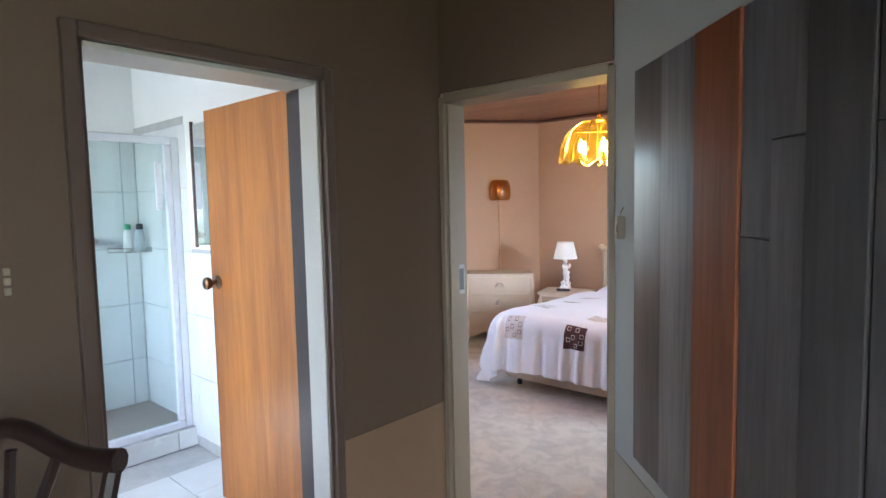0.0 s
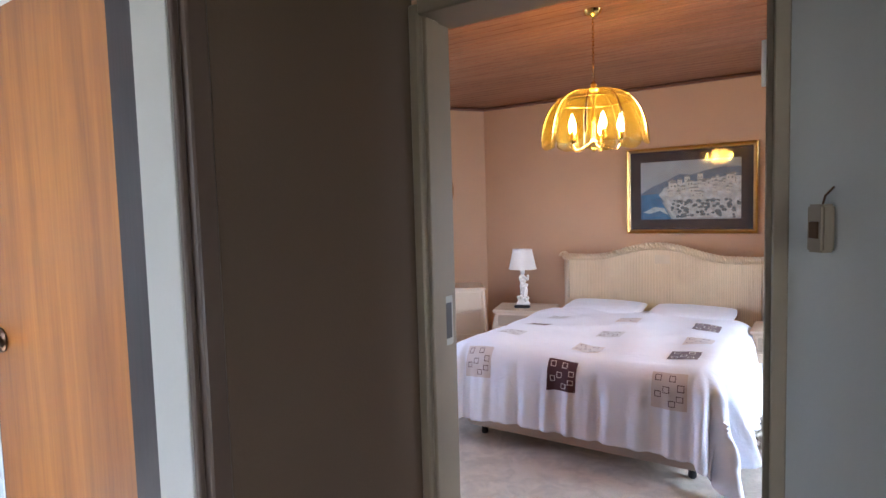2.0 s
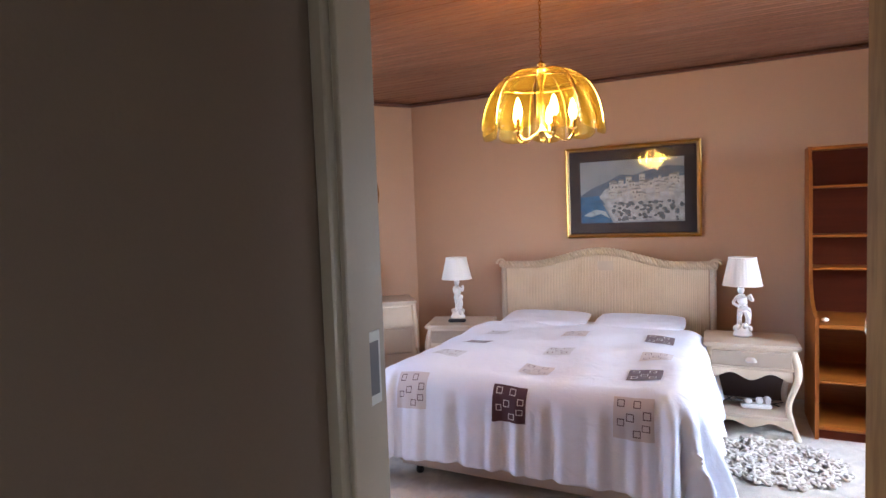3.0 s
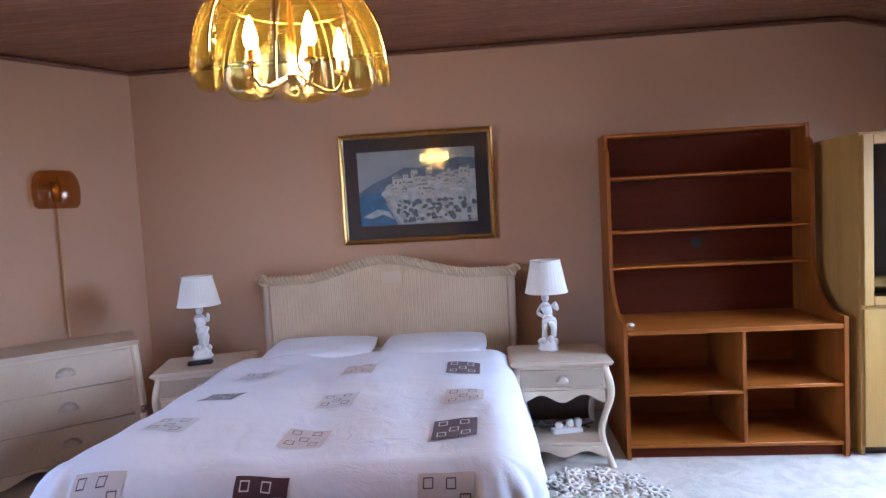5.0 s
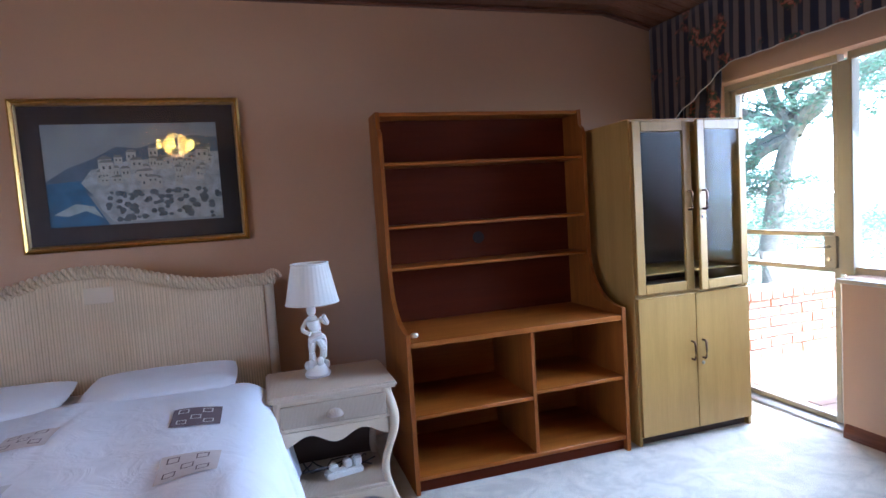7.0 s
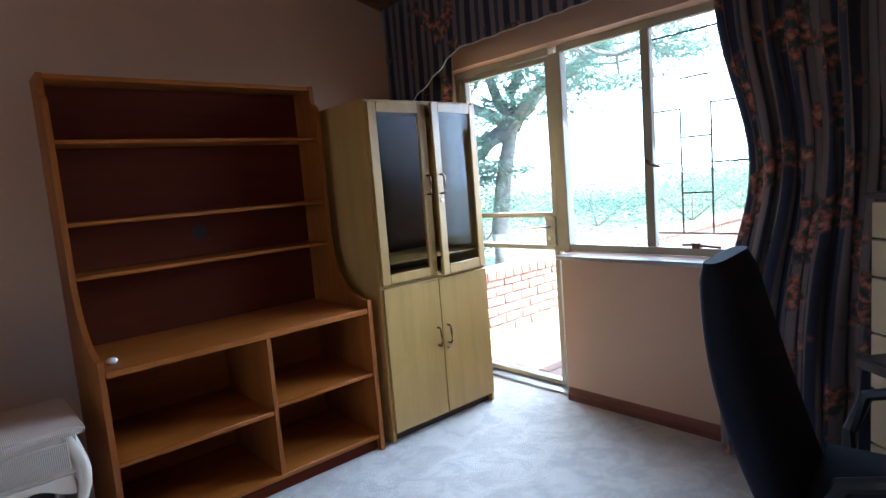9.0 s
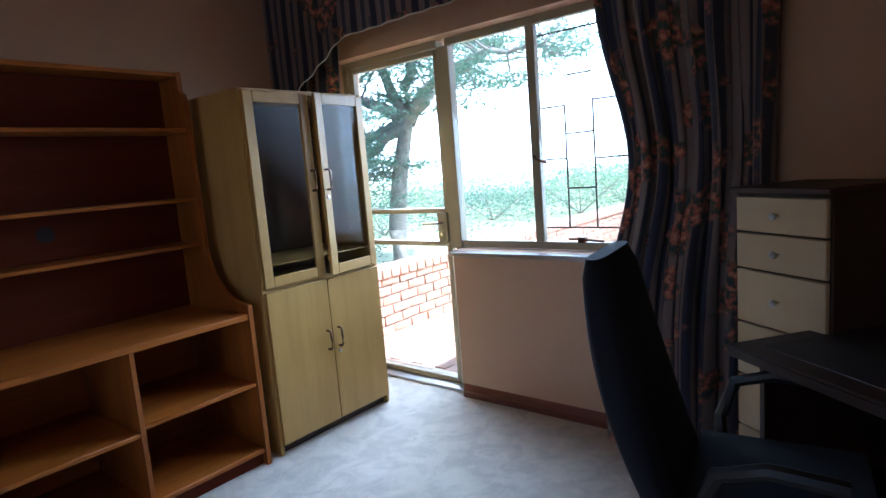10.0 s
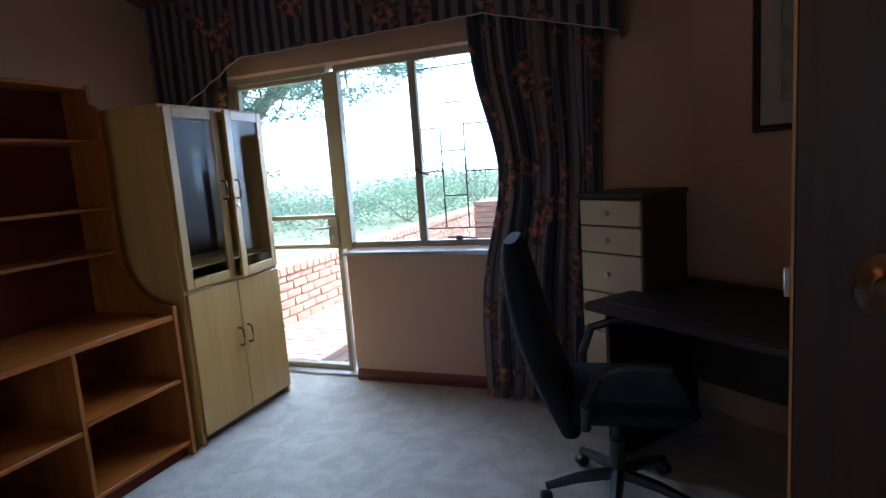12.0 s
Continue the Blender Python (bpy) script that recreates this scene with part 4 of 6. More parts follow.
# ---- bathroom ----
def bathroom():
    zb, yb, xb, x1 = HALLZ, 2.03, -3.55, -1.15
    wall("wall_bathroom_north", (x1, yb), (xb - 0.15, yb), 0.12, 0, 2.75, [], M_WHITE, "white bathroom wall with tiles")
    wall("wall_bathroom_west", (xb, yb), (xb, -0.6), 0.15, 0, 2.75, [], M_WHITE, "white bathroom wall behind the shower")
    wall("wall_bathroom_south", (xb, -0.6), (x1, -0.6), 0.12, 0, 2.75, [(0.6, 1.85, 1.1, 2.2)], M_WHITE, "white bathroom wall with a window")
    structure("ceiling_bathroom", boxed(xb, x1, -0.6, yb, 2.70, 2.76), M_WHITE, "white bathroom ceiling", "ceiling")
    fl = structure("floor_bathroom", boxed(xb, x1 + 0.0, -0.6, yb, -0.03, zb - 0.006), M_GROUT, "pale tiled bathroom floor", "floor")
    def lay(parent, name, size, spots, material, axis):
        t = 0.008
        g = 0.004
        w, h = size
        dims = {"z": (w - g, h - g, t), "y": (w - g, t, h - g), "x": (t, w - g, h - g)}[axis]
        me = finish(boxed(0, dims[0], 0, dims[1], 0, dims[2], 0.0015), name)
        me.materials.append(material)
        for p in spots:
            ob = new(name, me)
            ob.parent = parent
            ob.location = p
    spots = []
    x = x1 - 0.33
    while x > -2.78:
        y = yb - 0.33
        while y > 0.4:
            spots.append((x, y, zb - 0.008))
            y -= 0.33
        x -= 0.33
    lay(fl, "floor_tile", (0.33, 0.33), spots, M_FTILE, "z")
    # wall tiles: shower walls to 2.1 m and the north wall beside it to 1.32 m
    tn = structure("tiling_north", boxed(xb + 0.001, x1, yb - 0.005, yb - 0.0005, zb, 2.19), M_GROUT, "white wall tiles beside the shower", "tiles")
    spots = []
    for k in range(5):
        z = 0.121 + 0.404 * k
        x = xb + 0.01
        while x + 0.41 < x1:
            if x < -3.0 or z + 0.4 < 1.36:
                spots.append((x, yb - 0.012, z))
            x += 0.41
    lay(tn, "wall_tile", (0.41, 0.404), spots, M_TILE, "y")
    structure("plaster_north", boxed(-2.74, x1, yb - 0.011, yb - 0.0051, 1.352, 2.19), M_WHITE, "white plaster above the tiles", "plaster")
    tw = structure("tiling_west", boxed(xb + 0.0005, xb + 0.005, 0.6, yb - 0.012, zb, 2.15), M_GROUT, "white tiles of the shower", "tiles")
    lay(tw, "wall_tile", (0.41, 0.404), [(xb + 0.004, 1.92 - 0.41 * (k + 1), 0.121 + 0.404 * j) for k in range(3) for j in range(5)], M_TILE, "x")
    lay(tw, "wall_tile", (0.094, 0.404), [(xb + 0.004, 1.922, 0.121 + 0.404 * j) for j in range(5)], M_TILE, "x")
    # kerb and tray
    kb = structure("shower_kerb", boxed(-2.90, -2.79, 0.75, yb - 0.013, zb, zb + 0.125, 0.004), M_GROUT, "low tiled shower kerb", "kerb")
    spots = [(-2.787, yb - 0.013 - 0.115, zb + 0.002), (-2.787, yb - 0.013 - 0.115 - 0.33, zb + 0.002), (-2.787, yb - 0.013 - 0.115 - 0.66, zb + 0.002)]
    me = finish(boxed(0, 0.008, 0, 0.326, 0, 0.12, 0.0015), "kerb_tile")
    me.materials.append(M_FTILE)
    for p in spots:
        ob = new("kerb_tile", me)
        ob.parent = kb
        ob.location = (p[0] - 0.004, p[1], p[2])
    structure("shower_floor", boxed(xb + 0.013, -2.905, 0.75, yb - 0.013, zb - 0.005, zb + 0.14), paint("brown_pebble_tray", (0.28, 0.23, 0.20), 0.4, 0.3, 40.0, 0.3, 90), "brown mosaic shower floor", "floor")
    t = thing("shower_enclosure", pose(-2.845, 0, 0), "white aluminium and glass shower enclosure on a tiled kerb", "shower")
    z0, z1 = zb + 0.125, 2.06
    for n, y0, y1, a, b in (("post", yb - 0.06, yb - 0.014, z0, z1), ("post", 0.80, 0.85, z0, z1), ("post", yb - 0.10, yb - 0.063, z0 + 0.05, z1 - 0.05)):
        part(n, boxed(-0.02, 0.02, y0, y1, a, b, 0.004), M_ALU, t)
    part("rail", boxed(-0.022, 0.022, 0.851, yb - 0.061, z1 - 0.045, z1, 0.004), M_ALU, t)
    part("rail", boxed(-0.022, 0.022, 0.851, yb - 0.061, z0, z0 + 0.045, 0.004), M_ALU, t)
    g = part("glass", boxed(-0.003, 0.003, 0.852, yb - 0.101, z0 + 0.046, z1 - 0.046), M_SHOWERGLASS, t)
    g.visible_shadow = False
    part("grip", boxed(0.021, 0.035, yb - 0.17, yb - 0.13, 1.60, 1.90, 0.003), M_ALU, t, "frosted grip strip")
    t = thing("corner_shelf", pose(xb + 0.014, yb - 0.02, 1.31), "small wire corner shelf in the shower", "shelf")
    bm = bmesh.new()
    for k in range(5):
        r = 0.05 + 0.04 * k
        tube(bm, [(0, -r, 0), (r * 0.7, -r * 0.7, 0), (r, 0, 0)], 0.003, 6)
    tube(bm, [(0.21, 0, 0.03), (0.15, -0.15, 0.03), (0, -0.21, 0.03)], 0.004, 6)
    tube(bm, [(0.21, 0, 0), (0.21, 0, 0.03)], 0.003, 6)
    tube(bm, [(0, -0.21, 0), (0, -0.21, 0.03)], 0.003, 6)
    part("wires", bm, M_STEEL, t)
    for dx, dy, c, cap, nm in ((0.055, -0.105, (0.78, 0.80, 0.76), (0.10, 0.45, 0.25), "white shampoo bottle with a green cap on the shelf"), (0.125, -0.05, (0.40, 0.45, 0.48), (0.03, 0.03, 0.04), "grey bottle with a black cap on the shelf")):
        b = thing("bottle", pose(xb + 0.044 + dx, yb - 0.02 + dy, 1.313), nm, "bottle")
        bm = capped_lathe(bmesh.new(), [(0.026, 0.0), (0.032, 0.008), (0.033, 0.06), (0.031, 0.12), (0.026, 0.145), (0.014, 0.155)], 18)
        part("body", bm, paint("bottle_plastic", c, 0.35, 0.03, 5, 0.0), b)
        bm = capped_lathe(bmesh.new(), [(0.022, 0.156), (0.023, 0.16), (0.022, 0.19), (0.018, 0.195)], 18)
        part("cap", bm, paint("cap_plastic", cap, 0.35, 0.03, 5, 0.0), b)
    t = thing("shower_fitting", pose(xb + 0.0125, 1.63, 1.40), "chrome shower mixer and head on the tiled wall", "tap")
    for dy in (-0.07, 0.07):
        part("handle", tube(bmesh.new(), [(0.0, dy, 0), (0.045, dy, 0), (0.075, dy, 0)], 0.022, 10, [1.2, 0.7, 1.1]), M_STEEL, t)
    part("valve_body", tube(bmesh.new(), [(0.03, -0.06, 0), (0.03, 0.06, 0)], 0.014, 10), M_STEEL, t)
    part("arm", tube(bmesh.new(), [(0, 0, 0.76), (0.06, 0, 0.77), (0.12, 0, 0.74), (0.14, 0, 0.70)], 0.009, 8), M_STEEL, t)
    part("rose", capped_lathe(bmesh.new(), [(0.012, 0.705), (0.035, 0.68), (0.038, 0.665)], 16, 0.145, 0), M_STEEL, t)
    t = thing("bathroom_mirror", pose(-2.2, yb - 0.013, 0), "rectangular wall mirror above the bathroom tiles", "mirror")
    part("glass", boxed(-0.40, 0.42, -0.012, -0.004, 1.38, 2.12, 0.002), M_MIRROR, t)
    for a in ((-0.415, -0.402, 1.365, 2.135), (0.422, 0.435, 1.365, 2.135)):
        part("frame", boxed(a[0], a[1], -0.02, 0.0, a[2], a[3], 0.002), M_DARKWOOD, t)


bathroom()


def hall_chair():
    """A dark dining chair with a humped top rail and pierced splat, its back to the walk."""
    t = thing("dining_chair", pose(-0.50, 0.42, HALLZ, 0, 0, -146.5), "dark carved wooden dining chair beside the bathroom door", "chair")
    part("seat", boxed(-0.23, 0.23, -0.22, 0.22, 0.43, 0.48, 0.02, 2), M_CHAIRWOOD, t)
    for x, y in ((-0.2, 0.19), (0.2, 0.19)):
        part("leg", tube(bmesh.new(), [(x, y, 0), (x, y, 0.43)], 0.018, 8, [0.8, 1.2]), M_CHAIRWOOD, t)
    for x in (-0.2, 0.2):
        part("back_post", tube(bmesh.new(), [(x, -0.24, 0), (x, -0.20, 0.43), (x * 1.05, -0.22, 0.7), (x * 1.25, -0.272, 0.99)], 0.019, 8), M_CHAIRWOOD, t)
    pts = []
    for k in range(17):
        u = -1 + k / 8
        pts.append((u * 0.265, -0.275, 0.995 + 0.075 * math.exp(-(u / 0.48) ** 2) + 0.010 * abs(u) ** 3))
    part("top_rail", tube(bmesh.new(), pts, 0.024, 10, [1.15 - 0.2 * math.sin(math.pi * k / 16) for k in range(17)]), M_CHAIRWOOD, t)
    for k in (-1, 0, 1):
        part("splat", tube(bmesh.new(), [(0.03 * k, -0.215, 0.48), (0.09 * k, -0.23, 0.68), (0.05 * k, -0.25, 0.84), (0.12 * k, -0.272, 1.02)], 0.013, 6), M_CHAIRWOOD, t)


hall_chair()


# ---- bed ----
BX0, BX1, BY0, BY1, BTOP = -2.04, -0.54, 4.45, 6.40, 0.60


def duvet_point(s, q):
    """Where the duvet's cloth point lies: s metres across from the bed's middle, q metres from the pillow end to the foot."""
    cx = (BX0 + BX1) / 2
    hx = (BX1 - BX0) / 2 - 0.02
    ly = 1.50
    ex = max(0.0, abs(s) - hx)
    ey = max(0.0, q - ly)
    sg = 1 if s > 0 else -1
    ang = math.atan2(ey, ex) if ex + ey > 0 else 0
    d = math.hypot(ex, ey)
    r = 0.13 + 0.03 * math.cos(ang) ** 2
    if d < r * math.pi / 2:
        out, down = r * math.sin(d / r), r * (1 - math.cos(d / r))
    else:
        k = d - r * math.pi / 2
        lean = 0.10 + 0.12 * math.cos(ang) ** 2
        out, down = r + lean * k, r + 0.97 * k
    per = (s if ey > ex else (sg * hx + sg * (ly - q)))
    fold = min(1.0, (d / 0.42) ** 1.6)
    rip = fold * (0.011 * math.sin(per * 17 + 2.2 * math.sin(per * 4.3)) + 0.012 * math.sin(per * 41 + 1.3 + 2 * math.sin(per * 5)) + 0.006 * math.sin(per * 79 + 2 * math.sin(per * 9)))
    if ex > 0 and ey > 0:
        rip += 0.05 * fold * math.sin(ang * 10 + 0.5)
        out *= 1.12
    out += rip
    fx = math.cos(ang) if d > 0 else 0
    fy = math.sin(ang) if d > 0 else 0
    puff = 0.016 * math.sin(s * 4.1 + 0.6) * math.sin(q * 3.3 + 0.4) + 0.009 * math.sin(s * 11 + q * 6) * math.sin(q * 9 - s * 3)
    puff += 0.02 * noise.noise(Vector((s * 3.1, q * 3.1, 0.3)))
    puff -= 0.0035 * max(0.0, 1 - 7 * abs(noise.noise(Vector((s * 2.2 + q * 0.9, q * 2.0 - s * 1.5, 1.7)))))
    x = cx + max(-hx, min(hx, s)) + sg * fx * out
    y = 6.02 - min(q, ly) - fy * out
    z = BTOP + 0.035 + puff * (1 - 0.6 * fold) - down
    z = max(z, 0.03 + 0.01 * math.sin(per * 30))
    return Vector((x, y, z))


def duvet():
    t = thing("duvet", pose(0, 0, 0), "white cotton duvet with dark square patches on the bed", "duvet")
    bm = bmesh.new()
    ns, nq = 220, 150
    grid = []
    for i in range(nq + 1):
        row = []
        for k in range(ns + 1):
            s = -1.24 + 2.54 * k / ns
            q = (2.08 - 0.03 * math.sin(math.pi * k / ns)) * i / nq
            row.append(bm.verts.new(duvet_point(s, q)))
        grid.append(row)
    for a, b in zip(grid, grid[1:]):
        for k in range(ns):
            bm.faces.new((a[k], a[k + 1], b[k + 1], b[k]))
    ob = part("cover", bm, M_SHEET, t, angle=80)
    sol = ob.modifiers.new("thickness", "SOLIDIFY")
    sol.thickness, sol.offset = 0.012, 0
    def sheet(name, s0, s1, q0, q1, lift, mat, n=6):
        bm = bmesh.new()
        g = []
        for i in range(n + 1):
            row = []
            for k in range(n + 1):
                s, q = s0 + (s1 - s0) * k / n, q0 + (q1 - q0) * i / n
                p = duvet_point(s, q)
                nrm = (duvet_point(s + 0.01, q) - p).cross(duvet_point(s, q - 0.01) - p).normalized()
                row.append(bm.verts.new(p + nrm * lift))
            g.append(row)
        for a, b in zip(g, g[1:]):
            for k in range(n):
                bm.faces.new((a[k], a[k + 1], b[k + 1], b[k]))
        return part(name, bm, mat, t, angle=80)
    def ring(s, q, w, mat, lift=0.0125, b=0.004):
        for a in ((s, s + w, q, q + b), (s, s + w, q + w - b, q + w), (s, s + b, q + b, q + w - b), (s + w - b, s + w, q + b, q + w - b)):
            sheet("stitching", *a, lift, mat, 2)
    cx = (BX0 + BX1) / 2
    flat = [(-1.83, 5.21, 0), (-1.24, 5.56, 1), (-0.69, 5.57, 0), (-1.85, 4.80, 2), (-1.24, 5.12, 2), (-0.665, 5.11, 1), (-1.265, 4.72, 1), (-0.685, 4.755, 0), (-1.845, 5.65, 2)]
    kinds = (M_PATCH, M_PATCHB, M_PATCHG)
    for x, y, k in flat:
        s, q, w = x - cx, 6.02 - y, 0.172
        sheet("patch", s - w / 2, s + w / 2, q - w / 2, q + w / 2, 0.010, kinds[k], 12)
        for a, b in ((-0.066, -0.066), (0.018, -0.066), (-0.02, -0.01), (0.026, 0.03), (-0.066, 0.028)):
            ring(s + a, q + b, 0.036, M_STITCH if k == 0 else M_STITCHD)
    for x, k, qq in ((-1.895, 1, 1.59), (-1.317, 0, 1.60), (-0.697, 1, 1.60)):
        s, q, w = x - cx, qq, 0.185
        sheet("patch", s - w / 2, s + w / 2, q - 0.01, q + 0.185, 0.010, kinds[k], 14)
        for a, b in ((-0.075, 0.0), (0.0, 0.0), (0.045, 0.045), (-0.03, 0.06), (0.04, 0.10), (-0.075, 0.085), (0.0, 0.13)):
            ring(s + a, q + b + 0.005, 0.034, M_STITCH if k == 0 else M_STITCHD)


def bed():
    t = thing("bed", pose(0, 0, 0), "double bed with a quilted base on short legs", "bed")
    part("base", boxed(BX0, BX1, BY0 - 0.03, BY1, 0.075, 0.36, 0.03, 3), M_BASE, t, "beige quilted divan base")
    part("mattress", boxed(BX0 + 0.005, BX1 - 0.005, BY0 + 0.005, BY1, 0.362, BTOP, 0.06, 4), M_SHEET, t)
    for x in (BX0 + 0.10, BX1 - 0.06):
        for y in (BY0 + 0.08, BY1 - 0.1):
            bm = capped_lathe(bmesh.new(), [(0.018, 0.0), (0.024, 0.01), (0.02, 0.05), (0.03, 0.075)], 14, x, y)
            part("leg", bm, M_BLACK, t)


def pillow(x0, x1, y0, y1, z, label, seed):
    t = thing("pillow", pose((x0 + x1) / 2, (y0 + y1) / 2, z, 5, 0, 0), label, "pillow", "pillows on the bed")
    bm = bmesh.new()
    nx, ny = 28, 20
    hx, hy = (x1 - x0) / 2, (y1 - y0) / 2
    top, bot = [], []
    for i in range(ny + 1):
        ra, rb = [], []
        for k in range(nx + 1):
            u, v = -1 + 2 * k / nx, -1 + 2 * i / ny
            h = 0.034 * (max(0, 1 - u ** 4) ** 0.5) * (max(0, 1 - v ** 4) ** 0.5)
            h += 0.010 * noise.noise(Vector((u * 3 + seed, v * 3, 0))) * (1 - u * u) * (1 - v * v)
            x, y = u * hx * (1 - 0.05 * v * v), v * hy * (1 - 0.06 * u * u)
            ra.append(bm.verts.new((x, y, 0.045 + h)))
            rb.append(bm.verts.new((x, y, 0.043 - h * 0.7)))
        top.append(ra)
        bot.append(rb)
    for g in (top, bot):
        for a, b in zip(g, g[1:]):
            for k in range(nx):
                bm.faces.new((a[k], a[k + 1], b[k + 1], b[k]))
    bmesh.ops.remove_doubles(bm, verts=bm.verts, dist=0.003)
    part("cushion", bm, M_PILLOW, t, angle=80)


def headboard():
    t = thing("headboard", pose(0, 0, 0), "cream woven wicker headboard with a scrolled braided top", "headboard")
    x0, x1, y = -2.10, -0.39, 6.50
    cx, hw = (x0 + x1) / 2, (x1 - x0) / 2
    def top(u):
        return 1.045 + 0.115 * (0.5 + 0.5 * math.cos(math.pi * min(1.0, abs(u) / 0.72)))
    n = 60
    outline = [(x0 + 0.03, 0.30), (x1 - 0.03, 0.30)] + [(cx + (hw - 0.03) * (1 - 2 * k / n), top(1 - 2 * k / n)) for k in range(n + 1)]
    bm = prism(bmesh.new(), outline, y - 0.012, y + 0.02, "y")
    part("woven_panel", bm, M_WICKERB, t)
    # canes standing proud of the weave
    for k in range(60):
        u = -0.955 + 1.91 * k / 59
        xx = cx + (hw - 0.03) * u
        part("cane", tube(bmesh.new(), [(xx, y - 0.013, 0.32), (xx, y - 0.013, top(u) - 0.03)], 0.0034, 6), M_WICKERB, t)
    # braided top
    for ph in (0.0, 2.1, 4.2):
        pts = []
        m = 260
        for k in range(m + 1):
            u = -1.03 + 2.06 * k / m
            a = u * 60 + ph
            pts.append((cx + hw * u, y - 0.008 + 0.030 * math.cos(a), top(u) + 0.010 + 0.023 * math.sin(a)))
        part("braid", tube(bmesh.new(), pts, 0.0125, 6), M_WICKERB, t, "braided cane edging")
    for sx, xx in ((-1, x0), (1, x1)):
        part("side_post", tube(bmesh.new(), [(xx, y - 0.004, 0.02), (xx, y - 0.004, 0.55), (xx, y - 0.004, 1.06)], 0.024, 12), M_WICKER, t, "cream wrapped cane post")
        pts = [(xx + sx * (0.016 + 0.046 * math.cos(a) * (1 - a / 9)), y - 0.016, 1.060 + 0.046 * math.sin(a) * (1 - a / 9)) for a in [k * 0.3 for k in range(26)]]
        part("scroll", tube(bmesh.new(), pts, 0.013, 6), M_WICKERB, t)
    # pale rubbed spot near the crest
    part("worn_spot", boxed(cx - 0.02, cx + 0.11, y - 0.0208, y - 0.0195, 1.01, 1.09, 0.0005), M_CREAM, t, "pale rubbed patch")


bed()
duvet()
pillow(-1.98, -1.285, 5.97, 6.40, BTOP - 0.004, "flat white cotton pillow at the head of the bed", 1)
pillow(-1.23, -0.57, 5.97, 6.40, BTOP - 0.004, "flat white cotton pillow at the head of the bed", 5)
headboard()


# ---- wicker bedroom furniture ----
def cabriole(bm, x, y, z0, z1, sx, sy, size=0.022):
    """A curved leg: level rings whose middle swings out at the knee, in above the foot and out again."""
    n, m, rings = 22, 10, []
    for k in range(n + 1):
        f = k / n
        o = 0.026 * math.cos(2 * math.pi * (f - 0.74) / 0.8) - 0.010
        r = size * (0.85 + 0.5 * f * f - 0.10 * math.sin(f * math.pi) + (0.25 if k == 0 else 0))
        rings.append([bm.verts.new((x + sx * o + r * math.cos(2 * math.pi * i / m), y + sy * o + r * math.sin(2 * math.pi * i / m), z0 + (z1 - z0) * f)) for i in range(m)])
    for a, b in zip(rings, rings[1:]):
        for i in range(m):
            bm.faces.new((a[i], a[(i + 1) % m], b[(i + 1) % m], b[i]))
    bm.faces.new(list(reversed(rings[0])))
    bm.faces.new(rings[-1])
    return bm


def scallop(w, zt, zb, dip, n=24):
    """A scalloped apron outline between z zt (top) and about zb."""
    pts = [(-w / 2, zt), (w / 2, zt)]
    for k in range(n + 1):
        u = 1 - 2 * k / n
        pts.append((u * w / 2, zb + dip * (0.5 - 0.5 * math.cos(u * math.pi * 2)) * (1 if abs(u) < 0.98 else 0.6)))
    return pts


def shell_pull(bm, x, y, z, r=0.042):
    """A fluted shell: half a dome with ridges that fan out from its lower edge."""
    g = []
    for i in range(6):
        f = i / 5
        row = []
        for k in range(29):
            a = math.pi * k / 28
            rr = r * f * (1 + 0.05 * abs(math.sin(a * 7)))
            row.append(bm.verts.new((x + rr * math.cos(a), y - 0.004 - 0.024 * math.sqrt(max(0, 1 - f * f)) - 0.003 * f * abs(math.sin(a * 7)), z - 0.014 + rr * math.sin(a) * 0.95)))
        g.append(row)
    for a, b in zip(g, g[1:]):
        for k in range(28):
            bm.faces.new((a[k], a[k + 1], b[k + 1], b[k]))
    base = [bm.verts.new((v.co.x, y + 0.002, v.co.z)) for v in g[-1]]
    for k in range(28):
        bm.faces.new((g[-1][k], g[-1][k + 1], base[k + 1], base[k]))
    bmesh.ops.remove_doubles(bm, verts=bm.verts, dist=0.0005)
    return bm


